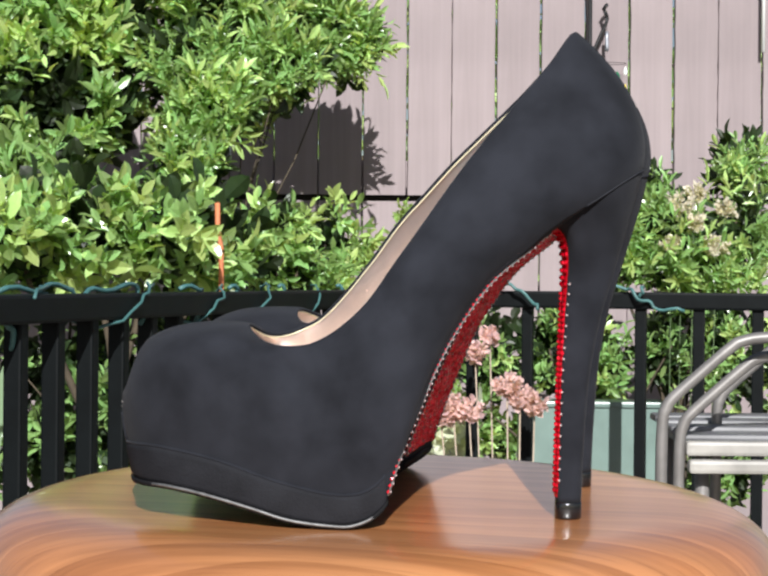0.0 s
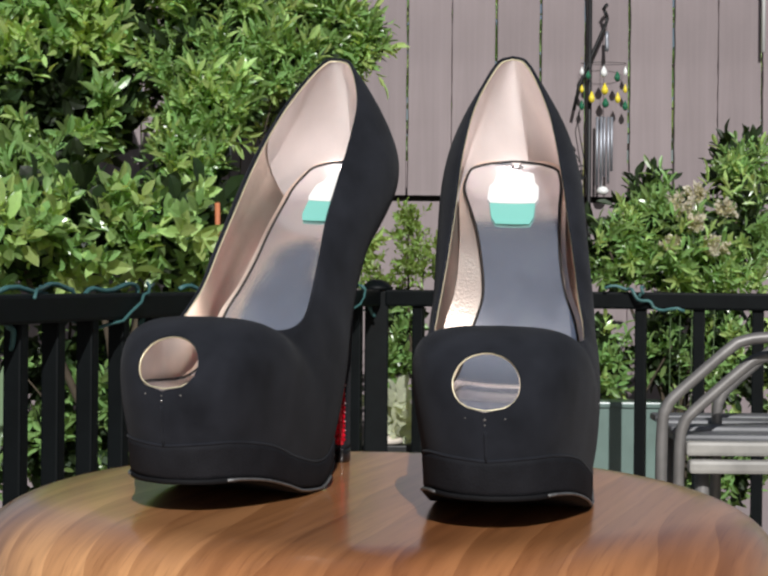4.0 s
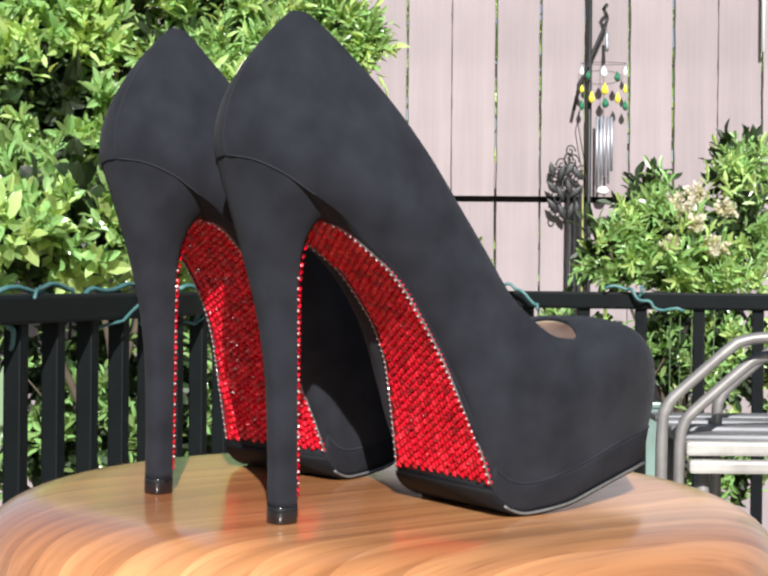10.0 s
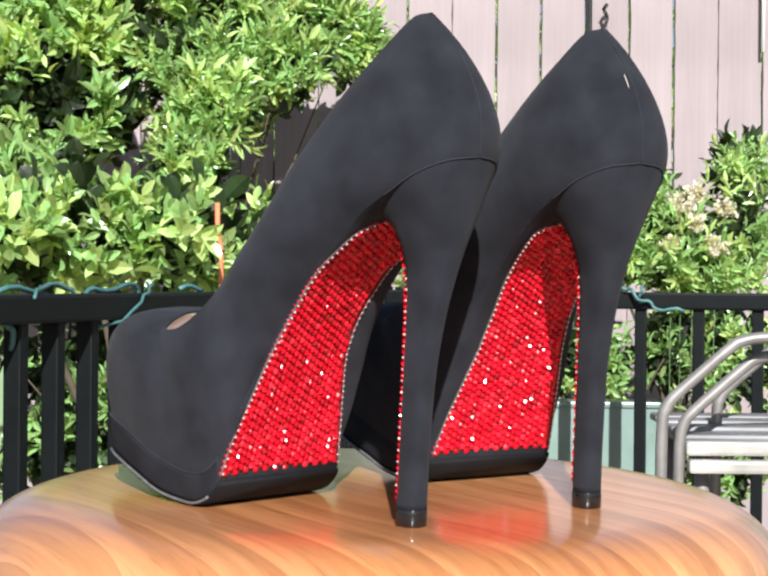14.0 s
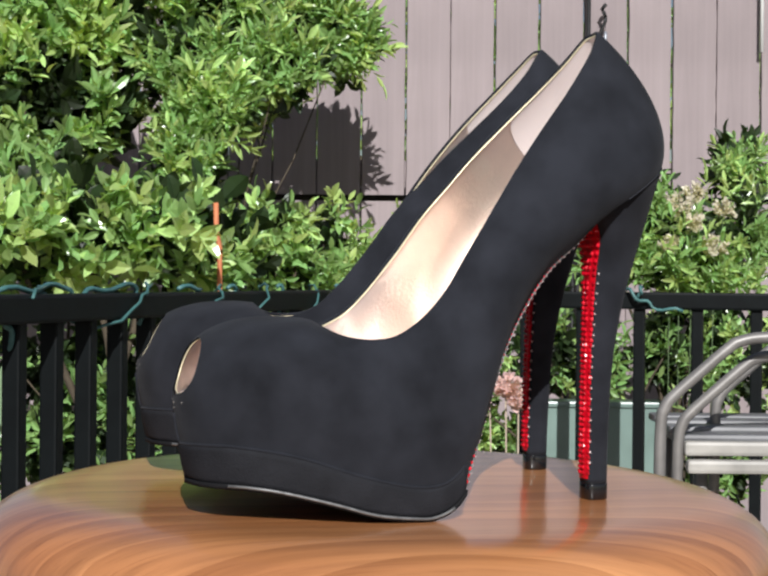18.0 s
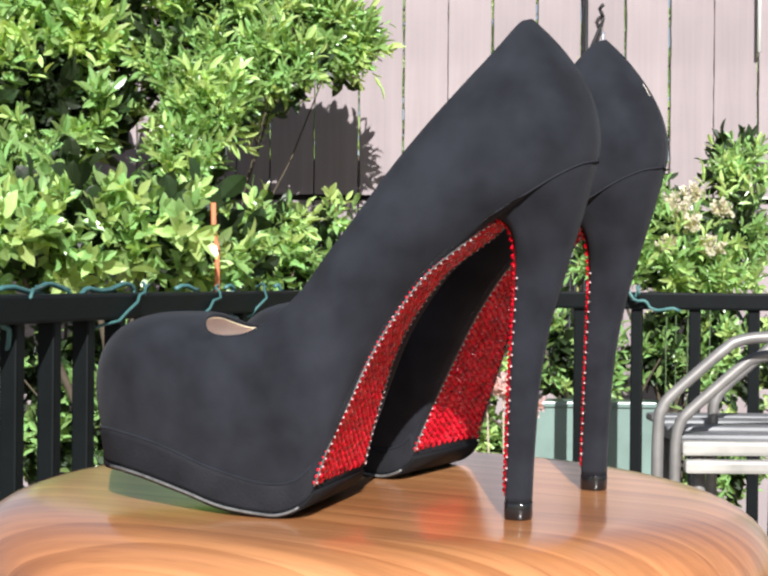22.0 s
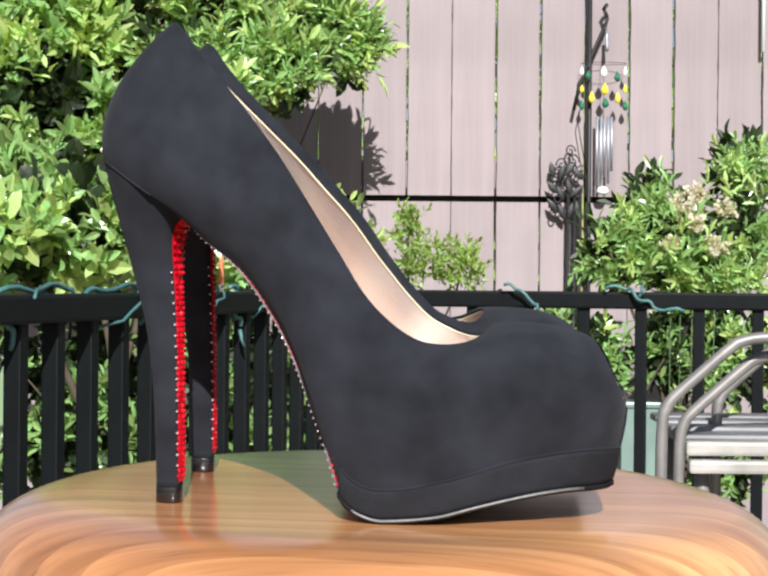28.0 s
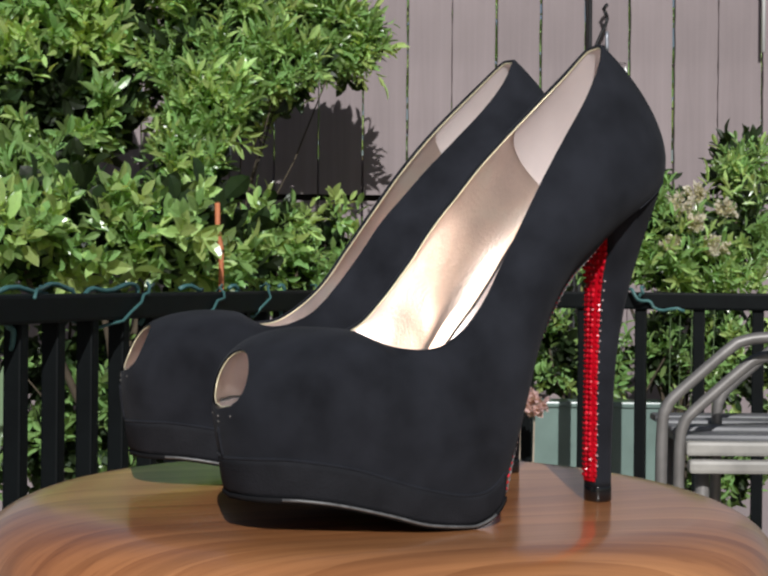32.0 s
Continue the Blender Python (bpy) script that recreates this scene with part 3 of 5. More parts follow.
    mids = [hi * (1 - t) + low * t for t in (0.0, 0.15, 0.5, 0.85, 1.0)]
    cen = np.array((0.13, 0, 0))
    for k_, amt in ((0, 0.0004), (1, 0.0008), (2, 0.0009), (3, 0.0006), (4, 0.0)):
        d = (mids[k_] - cen) * np.array((0.6, 1, 0))
        d /= np.maximum(1e-9, np.linalg.norm(d, axis=1, keepdims=True))
        mids[k_] = mids[k_] + d * amt
    V = np.vstack(mids)
    F = []
    for r in range(4):
        for i in range(m_ - 1):
            F.append((r * m_ + i, r * m_ + i + 1, (r + 1) * m_ + i + 1, (r + 1) * m_ + i))
        F.append((r * m_ + m_ - 1, r * m_, (r + 1) * m_, (r + 1) * m_ + m_ - 1))
    for r in (0, 4):
        for i in range(K):
            a, b = r * m_ + i, r * m_ + i + 1
            c, d = r * m_ + (m_ - 1 - i - 1), r * m_ + (m_ - 1 - i)
            F.append((a, b, c, d) if b != c else (a, b, d))
    part("platform", pts_mesh("platform", fix(V), F, BAND), shoe, "black covered platform band")
    part("platform_seam", tube(fix(hi + np.array((0, 0, 0.0002))), 0.0008, SUEDE, "platform_seam", 6), shoe)
    o1, o2 = np.array(ring_pts(PLATFORM_LINE, K, 0.0008, 0.0003)), np.array(ring_pts(PLATFORM_LINE, K, 0.0006, -0.0018))
    V = np.vstack((o1, o2))
    F = [(i, i + 1, m_ + i + 1, m_ + i) for i in range(m_ - 1)] + [(m_ - 1, 0, m_, 2 * m_ - 1)]
    for r in (0, 1):
        for i in range(K):
            a, b, c, d = r * m_ + i, r * m_ + i + 1, r * m_ + (m_ - 2 - i), r * m_ + (m_ - 1 - i)
            F.append((a, b, c, d) if b != c else (a, b, d))
    part("outsole", pts_mesh("outsole", fix(V), F, RUBBER), shoe, "thin black outsole")
    rim = np.array(ring_pts(PLATFORM_LINE, K, 0.0010, -0.0004))
    for run in (rim[4:38], rim[43:-4]):
        part("outsole_edge", tube(fix(run), 0.0007, EDGE, "outsole_edge", 6), shoe, "grey outsole edge line")
    # beads of glue under the peep toe
    for k in range(7):
        y = -0.0062 + 0.0021 * k + rng.uniform(-0.0006, 0.0006)
        d_ = [(abs(G[j, i][1] - y) + abs(hole_uv(G[j, i])[1] + 1.10 - 0.02 * (k - 3) ** 2 + rng.uniform(0, 0.1)) * HOLE_R, j, i) for j in range(4, nvr // 2) for i in range(n // 2 - 30, n // 2 + 31)]
        _, j, i = min(d_)
        bead_ = gem_mesh("glue_bead", rng.uniform(0.0003, 0.0006), 0.0003, GLUE)
        part("glue_bead", bead_, shoe, "shiny bead of dried glue").matrix_basis = frame_at(fix(G[j, i])[0], Nn[j, i] * np.array((1, side, 1)), rng, 0.3)
    # heel and top lift
    def heel_ring(z, xf, xb, hw, slant, k=28):
        R = []
        xc, rx = 0.5 * (xf + xb), 0.5 * (xf - xb)
        for q in range(k):
            a = 2 * math.pi * q / k
            c, s_ = math.cos(a), math.sin(a)
            ex = 0.45 if c > 0 else 0.95
            x = xc + rx * math.copysign(abs(c) ** ex, c)
            y = hw * math.copysign(abs(s_) ** (0.75), s_)
            R.append((x, y, z - slant * (x - xb)))
        return R

    kk, NECK = 36, 0.1047
    neck = [smooth_at(HEEL_LINE, NECK, c) for c in (1, 2, 3, 4)]
    under = [smooth_at(HEEL_LINE, NECK - 0.004, c) for c in (1, 2, 3, 4)]

    def heel_seat(q):
        """Point of the heel's upper edge, along the seat of the upper, and the direction in which it leaves."""
        a = 2 * math.pi * q / kk
        sgn = 1 if q <= kk / 2 else -1
        u = abs(1 - a / math.pi)
        v = 0.30 * min(1.0, u / 0.64)
        p = station(FEATHER_LINE, v, sgn)
        tuck = min(1.0, max(0.0, (v - 0.12) / 0.18))      # the flanks are tucked in under the arch
        p = p + np.array((0.0, -0.34 * tuck * tuck * p[1], 0.0))
        e = station(FEATHER_LINE, min(v + 0.02, 0.36), sgn) - station(FEATHER_LINE, max(v - 0.02, 0.0), sgn) if v > 0.02 else np.array((0.0, 1.0, 0.0))
        nr = np.array((e[1], -e[0], 0.0))
        nr /= max(1e-9, np.linalg.norm(nr))
        if nr[0] * (p[0] - 0.03) + nr[1] * p[1] < 0:
            nr = -nr
        d = nr * smooth_at(BULGE, v, 1) * 0.8 + np.array((0, 0, smooth_at(BULGE, v, 2)))
        d /= np.linalg.norm(d)
        k2 = min(1.0, max(0.0, (u - 0.38) / 0.26))
        d = d * (1 - k2) + np.array((1.25, 0, 0.05)) * k2
        if u > 0.64:
            k = (u - 0.64) / 0.36
            p = np.array((p[0] + (0.0108 - p[0]) * min(1, 2 * k), p[1] * (1 - k), p[2] + (0.1284 - p[2]) * min(1, 2 * k)))
            d = d * (1 - min(1, 2 * k)) + np.array((1.25, 0, 0.05)) * min(1, 2 * k)
        return p, d

    def heel_rows(lower=40, upper_=18):
        R = []
        for a in range(lower + 1):
            z = HEEL_LINE[0][0] + (NECK - HEEL_LINE[0][0]) * a / lower
            R.append(np.array(heel_ring(z, *(smooth_at(HEEL_LINE, z, c) for c in (1, 2, 3, 4)), kk)))
        m0 = (R[-1] - np.array(heel_ring(NECK - 0.004, *under, kk))) / 0.004
        ends = [heel_seat(q) for q in range(kk)]
        T, D = np.array([e[0] for e in ends]), np.array([e[1] for e in ends])
        span = np.linalg.norm(T - R[-1], axis=1, keepdims=True)
        base = R[-1]
        for a in range(1, upper_ + 1):
            t = a / upper_
            R.append((2 * t ** 3 - 3 * t * t + 1) * base + (t ** 3 - 2 * t * t + t) * span * 0.9 * m0 + (-2 * t ** 3 + 3 * t * t) * T + (t ** 3 - t * t) * span * 0.9 * D)
        return R

    ROWS = heel_rows()
    V = [tuple(p) for r_ in ROWS for p in r_]
    F = []
    for a in range(len(ROWS) - 1):
        for q in range(kk):
            F.append((a * kk + q, a * kk + (q + 1) % kk, (a + 1) * kk + (q + 1) % kk, (a + 1) * kk + q))
    F += [tuple(range(kk))]
    heel = part("heel", pts_mesh("heel", fix(V), F, SUEDE), shoe, "tall black suede covered heel")
    V, F = [], []
    for z, g in ((0.0, -0.0003), (0.0006, 0.0002), (0.0070, 0.0002), (0.0075, 0.0)):
        V += heel_ring(z, 0.0047 + g, -0.0067 - g, 0.0058 + g, 0, kk)
    for a in range(3):
        for q in range(kk):
            F.append((a * kk + q, a * kk + (q + 1) % kk, (a + 1) * kk + (q + 1) % kk, (a + 1) * kk + q))
    F += [tuple(range(kk)), tuple(3 * kk + q for q in range(kk))]
    part("top_lift", pts_mesh("top_lift", fix(V), F, TIP), shoe, "glossy black heel tip")

    # red crystal sole
    def waist(w, s):
        """The inner edge of the sole is hollowed at the arch."""
        return 1.0 if s > 0 else float(np.interp(w, (0, 0.12, 0.28, 0.46, 0.60, 0.75, 0.89, 1.0), (1, 0.90, 0.76, 0.70, 0.72, 0.82, 0.93, 1)))

    def sole_pt(w, c):
        p = station(SOLE_LINE, w, 1)
        e = 0.01
        q = station(SOLE_LINE, min(1, w + e), 1) - station(SOLE_LINE, max(0, w - e), 1)
        nn = np.array((-abs(q[2]), 0, -abs(q[0])))
        nn /= np.linalg.norm(nn)
        return np.array((p[0], p[1] * c * waist(w, c), p[2])) + nn * (0.0006 - 0.0008 * (1 - c * c) - 0.0022 * max(0.0, -c) * math.sin(math.pi * w)), nn

    V, F = [], []
    for a in range(41):
        for c in range(13):
            V.append(sole_pt(a / 40, -1 + c / 6)[0])
    for a in range(40):
        for c in range(12):
            q = a * 13 + c
            F.append((q, q + 1, q + 14, q + 13))
    for s in (1, -1):
        mv, mf = [], []
        for a in range(31):
            w = a / 30
            v = float(np.interp(w, (0, 0.05, 0.12, 0.28, 0.46, 0.60, 0.75, 0.89, 1.0), (0.17, 0.28, 0.355, 0.44, 0.52, 0.58, 0.64, 0.70, 0.732)))
            p, q = station(FEATHER_LINE, v, s), sole_pt(w, s)[0]
            mv += [p, 0.5 * (p + q) + np.array((-0.0010, 0, -0.0006)), q]
        for a in range(30):
            mf += [(3 * a, 3 * a + 1, 3 * a + 4, 3 * a + 3), (3 * a + 1, 3 * a + 2, 3 * a + 5, 3 * a + 4)]
        part("turned_edge", pts_mesh("turned_edge", fix(mv), mf, SUEDE), shoe, "suede turned under along the arch")
    for s in (1, -1):
        e = [sole_pt(w / 30, s)[0] + sole_pt(w / 30, s)[1] * 0.0006 + np.array((0, s * 0.0010, 0)) for w in range(31)]
        part("sole_welt", tube(fix(e), 0.0004, EDGE, "sole_welt", 6), shoe, "grey edge of the arched sole")
    sole = part("sole", pts_mesh("sole", fix(V), F, REDBASE), shoe, "red lacquered arched sole")
    V, F = [], []
    FRONT = [(q, 1.0) for q in (-5, -4, -3, -2, 0, 2, 3, 4, 5)]
    for r_ in ROWS[1:]:
        for q, _ in FRONT:
            V.append(r_[q % kk] * np.array((1, 0.97, 1)) + np.array((0.0006, 0, -0.0002)))
    for a in range(len(ROWS) - 2):
        for c in range(8):
            q = a * 9 + c
            F.append((q, q + 1, q + 10, q + 9))
    breast = part("heel_breast", pts_mesh("heel_breast", fix(V), F, REDBASE), shoe, "red front face of the heel")
    spots = []
    # stones stand in lengthwise rows, every second row shifted by half a stone
    pitch = 0.0034
    along_ = [(k / 400, station(SOLE_LINE, k / 400, 1)) for k in range(401)]
    arc = [0.0]
    for (_, p), (_, q) in zip(along_, along_[1:]):
        arc.append(arc[-1] + float(np.linalg.norm((q - p)[[0, 2]])))
    lanes = int(0.036 / (pitch * 0.87))
    for lane in range(-lanes, lanes + 1):
        y = lane * pitch * 0.87
        run = 0.5 * pitch if lane % 2 else 0.0
        while run < arc[-1]:
            w = float(np.interp(run, arc, [k / 400 for k in range(401)]))
            half = smooth_at(SOLE_LINE, w, 2) * waist(w, y)
            if abs(y) < half - 0.0009 and 0.004 < w < 0.993:
                cc = (y + rng.uniform(-0.00012, 0.00012)) / half
                spots.append((*sole_pt(w, cc), w))
            run += pitch * rng.uniform(0.985, 1.015)
    spots.sort(key=lambda s: -s[2])
    joinedV, joinedF = [], []
    gv = np.array([v.co[:] for v in GEM.vertices])
    gf = [tuple(p.vertices) for p in GEM.polygons]

    def place(p, nn):
        P = fix(p)[0]
        N2 = np.array(nn) * np.array((1, side, 1))
        return frame_at(P + N2 * 0.0001, N2, rng, 0.30)

    count = 0
    for p, nn, w in spots:
        M = place(p, nn)
        if count < 280:
            ob = new("rhinestone", GEM)
            ob.parent = sole
            ob.matrix_basis = M
            count += 1
        else:
            A = np.array(M)
            o = len(joinedV)
            joinedV += [tuple(A[:3, :3] @ v + A[:3, 3]) for v in gv]
            joinedF += [tuple(o + k for k in f) for f in gf]
    mid_line = [r_[0] for r_ in ROWS[1:]]
    run = 0.0
    for a in range(1, len(mid_line)):
        seg = np.linalg.norm(mid_line[a] - mid_line[a - 1])
        run += seg
        if run < pitch * 0.66 or a == len(mid_line) - 1:
            continue
        run = 0.0
        wide = min(ROWS[a + 1][5][1] * 0.93, 0.0098)
        tang = mid_line[a + 1] - mid_line[a - 1]
        nn = np.array((tang[2], 0, -tang[0])) / np.linalg.norm(tang)
        cnt = max(3, int(2 * wide / (pitch * 0.8)))
        for c in range(cnt + 1):
            y = wide * (-1 + 2 * c / cnt)
            A = np.array(place(mid_line[a] + np.array((0, y, 0)) + nn * (0.0004 - 0.0012 * abs(y / wide) ** 4), nn))
            o = len(joinedV)
            joinedV += [tuple(A[:3, :3] @ v * 0.68 + A[:3, 3]) for v in gv]
            joinedF += [tuple(o + k for k in f) for f in gf]
    for s in (1, -1):
        for a in range(58):
            w = (a + 0.5) / 58
            q_, nn = sole_pt(w, s)
            nn = nn * 0.75 + np.array((0, s * 0.66, 0))
            A = np.array(place(q_ + np.array((0, s * 0.0007, 0)), nn))
            o = len(joinedV)
            joinedV += [tuple(A[:3, :3] @ v * 0.5 + A[:3, 3]) for v in gv]
            joinedF += [tuple(o + k for k in f) for f in gf]
    part("crystal_paving", pts_mesh("crystal_paving", joinedV, joinedF, RUBY, smooth=False, normals=False), shoe, "close rows of red crystals", "stuff")
    # small clear stones along both edges of the sole
    dv_, df_ = [], []
    gv2 = np.array([v.co[:] for v in DOT.vertices])
    for s in (1, -1):
        for a in range(46):
            w = (a + 0.5) / 46
            p = station(SOLE_LINE, w, 1)
            q_, nn = sole_pt(w, s)
            P = fix(q_ + nn * 0.0011 + np.array((0, s * 0.0004, 0)))[0]
            A = np.array(frame_at(P, (-0.5, s * side * 0.9, -0.3), rng, 0.3))
            o = len(dv_)
            dv_ += [tuple(A[:3, :3] @ v + A[:3, 3]) for v in gv2]
            df_ += [tuple(o + k for k in f) for f in gf]
    # and down both edges of the heel's front face
    for q in (6, -6):
        line = [r_[q % kk] for r_ in ROWS[2:41]]
        run = 0.0
        for a, b in zip(line, line[1:]):
            run += float(np.linalg.norm(b - a))
            if run < 0.0029:
                continue
            run = 0.0
            sg = 1 if q > 0 else -1
            A = np.array(frame_at(fix(b + np.array((0.0006, sg * 0.0001, 0)))[0], (0.5, sg * side * 0.9, 0.0), rng, 0.3))
            o = len(dv_)
            dv_ += [tuple(A[:3, :3] @ v + A[:3, 3]) for v in gv2]
            df_ += [tuple(o + k for k in f) for f in gf]
    part("crystal_edging", pts_mesh("crystal_edging", dv_, df_, CLEAR, smooth=False, normals=False), shoe, "small clear crystals along the sole edge", "stuff")
    return shoe


LEFT = build_shoe(1, -0.030, 1.0, 0.0632, "black suede peep-toe platform high heel, red crystal sole")
RIGHT = build_shoe(-1, -0.011, 1.028, 0.0668, "black suede peep-toe platform high heel, red crystal sole")
LEFT_AT = pose(-0.0937, 0.0447, 0, 0, 0, 10.7)
RIGHT_AT = pose(-0.0907, -0.0532, 0, 0, 0, -1.8)

# ---- ground, deck, fence ----


def grid_sheet(name, size, z, m, n=40):
    V, F = [], []
    for i in range(n + 1):
        for j in range(n + 1):
            a, b = (i / n * 2 - 1), (j / n * 2 - 1)
            V.append((math.copysign(abs(a) ** 2.2, a) * size, math.copysign(abs(b) ** 2.2, b) * size, z + 0.02 * noise.noise(Vector((a * 9, b * 9, 0)))))
    for i in range(n):
        for j in range(n):
            q = i * (n + 1) + j
            F.append((q, q + n + 1, q + n + 2, q + 1))
    return pts_mesh(name, V, F, m)


tagged(new("ground", grid_sheet("ground", 400, -0.30, SOIL)), "bare brown garden soil", "ground", kind="structure")
deck = tagged(new("deck_floor", box_mesh("deck_floor", (5.0, 5.4, 0.10), DECK, 0.004, (0.55, 0.64, -0.054))), "weathered wooden deck floor", "deck", kind="structure")

FENCE_Y, BOARD = 4.748, 0.13846
fence = tagged(new("fence"), "tall fence of pinkish grey painted vertical boards", "fence", kind="structure")


def board_mesh(name, left, right, h, seed):
    """A rough-sawn board with worn, slightly wavy edges."""
    rng = random.Random(seed)
    k = 26
    V, F = [], []
    for i in range(k + 1):
        z = h * i / k
        a, b = left + rng.uniform(-0.0014, 0.0008), right + rng.uniform(-0.0008, 0.0014)
        for x, y in ((a, 0.0), (a + 0.002, -0.009), (b - 0.002, -0.009), (b, 0.0), (b, 0.010), (a, 0.010)):
            V.append((x, y, z))
    for i in range(k):
        for j in range(6):
            F.append((i * 6 + j, i * 6 + (j + 1) % 6, (i + 1) * 6 + (j + 1) % 6, (i + 1) * 6 + j))
    F += [tuple(range(6)), tuple(k * 6 + j for j in range(6))]
    return pts_mesh(name, V, F, FENCE, smooth=False)


# some joints have shrunk open, others stand tight: width above and below the slot
JOINT = {-1: (0.0042, 0.0035), 0: (0.0050, 0.0012), 1: (0.0008, 0.0008), 2: (0.0056, 0.0050), 3: (0.0046, 0.0044), 4: (0.003, 0.003), 5: (0.0060, 0.0012), 6: (0.0058, 0.0020), 7: (0.0009, 0.0009), 8: (0.0040, 0.002)}
rngf = random.Random(5)
for i in range(-9, 13):
    x = 0.0007 + BOARD * i
    for level, (h, z) in enumerate(((1.05, 1.264), (1.46, -0.215))):
        gl, gr = JOINT.get(i - 1, (0.0024, 0.0024))[level], JOINT.get(i, (0.0024, 0.0024))[level]
        ob = new("board", board_mesh("board", -BOARD / 2 + gl / 2, BOARD / 2 - gr / 2, h, 100 + 2 * i + level))
        ob.parent = fence
        ob.matrix_basis = pose(x, FENCE_Y + rngf.uniform(-0.003, 0.003), z)
part("back_rail", box_mesh("back_rail", (3.3, 0.045, 0.085), FENCE, 0.003, (0.2, FENCE_Y + 0.036, 1.33)), fence)
part("back_rail", box_mesh("back_rail", (3.3, 0.045, 0.085), FENCE, 0.003, (0.2, FENCE_Y + 0.036, 0.40)), fence)
# unseen black backing, added so that the open slot looks deep in shade
part("slot_backing", box_mesh("slot_backing", (3.3, 0.012, 0.10), IRON, 0.002, (0.2, FENCE_Y + 0.075, 1.25)), fence, "black backing added to darken the slot")
trim_ = tagged(new("downpipe", tube(((1.172, 4.70, 1.715), (1.17, 4.70, 2.40)), 0.006, GLASSW, "downpipe", 10)), "white strip at the fence top", "pipe")

# ---- railings ----
LEFT_A, CORNER, RIGHT_B = Vector((-0.4700, 1.446, 0)), Vector((-0.019, 3.286, 0)), Vector((0.798, 3.060, 0))
RAIL_Z = 0.977


def railing(a, b, spacing, offset, label, before, after):
    d = (b - a).normalized()
    ang = math.degrees(math.atan2(d.y, d.x))
    base = a - d * before
    length = (b - a).length + before + after
    r = thing("deck_railing", label, "railing", "deck railing", m=pose(base.x, base.y, 0, 0, 0, ang))
    part("top_rail", box_mesh("top_rail", (length, 0.045, 0.038), RAIL, 0.005, (length / 2, 0, RAIL_Z - 0.019)), r)
    part("bottom_rail", box_mesh("bottom_rail", (length, 0.030, 0.030), RAIL, 0.004, (length / 2, 0, 0.10)), r)
    bal = box_mesh("baluster", (0.025, 0.025, RAIL_Z - 0.038 - 0.10), RAIL, 0.003, (0, 0, 0.5 * (RAIL_Z - 0.038 + 0.10) + 0.006))
    s = before + offset
    while s > spacing:
        s -= spacing
    while s < length - 0.02:
        ob = new("baluster", bal)
        ob.parent = r
        ob.matrix_basis = pose(s, 0, 0)
        s += spacing
    return r


railing(LEFT_A, CORNER, 0.1153, 0.0, "black metal deck railing wrapped with a teal wire", 0.9, -0.03)
railing(CORNER, RIGHT_B, 0.1275, 0.105, "black metal deck railing beside a planter", -0.03, 0.9)
post = thing("railing_post", "black metal corner post with a rounded cap", "post", m=pose(-0.014, 3.286, 0))
part("shaft", box_mesh("shaft", (0.055, 0.055, 0.975), RAIL, 0.004, (0, 0, 0.4875)), post)
part("cap", lathe([(0.0, 0.975), (0.036, 0.975), (0.038, 0.981), (0.030, 0.988), (0.020, 0.996), (0.008, 1.000), (0, 1.0005)], RAIL, "cap", 24), post)


def wrap(points, name="string_light_wire"):
    P = [Vector(p) for p in points]
    out = []
    for i in range(len(P) - 1):
        for k in range(5):
            t = k / 5
            p = P[i].lerp(P[i + 1], t)
            out.append(p + Vector((0.004 * math.sin(3.1 * (i + t)), 0.004 * math.cos(2.3 * (i + t)), 0.005 * math.sin(5.3 * (i + t)))))
    out.append(P[-1])
    return out


w1 = thing("string_light_wire", "teal string-light wire wound round a black rail", "wire")
for pts in (((-0.54, 1.40, 0.985), (-0.495, 1.43, 0.983), (-0.478, 1.42, 0.945), (-0.472, 1.43, 0.915), (-0.470, 1.45, 0.900)),
            ((-0.495, 1.44, 0.980), (-0.46, 1.55, 0.985), (-0.435, 1.66, 0.986), (-0.440, 1.67, 0.955), (-0.445, 1.69, 0.948)),
            ((-0.452, 1.68, 0.945), (-0.428, 1.70, 0.972), (-0.405, 1.76, 0.985), (-0.375, 1.88, 0.986), (-0.366, 1.89, 0.960), (-0.370, 1.88, 0.928)),
            ((-0.330, 2.05, 0.982), (-0.300, 2.12, 0.985), (-0.305, 2.09, 0.945), (-0.310, 2.10, 0.925)),
            ((-0.270, 2.28, 0.982), (-0.255, 2.32, 0.985), (-0.258, 2.28, 0.940), (-0.250, 2.30, 0.915)),
            ((-0.20, 2.56, 0.984), (-0.188, 2.58, 0.982), (-0.192, 2.54, 0.930), (-0.185, 2.55, 0.905))):
    part("strand", tube(wrap(pts), 0.0038, WIRE, "strand", 6), w1)
for p in ((-0.470, 1.45, 0.90), (-0.395, 1.80, 0.925), (-0.335, 2.03, 0.92), (-0.250, 2.29, 0.91)):
    part("bulb", tube((p, (p[0] + 0.003, p[1], p[2] - 0.018), (p[0] + 0.008, p[1], p[2] - 0.03)), 0.004, WIRE, "bulb", 8, taper=0.4), w1)
run_ = []
rngw = random.Random(3)
turn_, along = 0.6, 0.0
axis = CORNER - LEFT_A
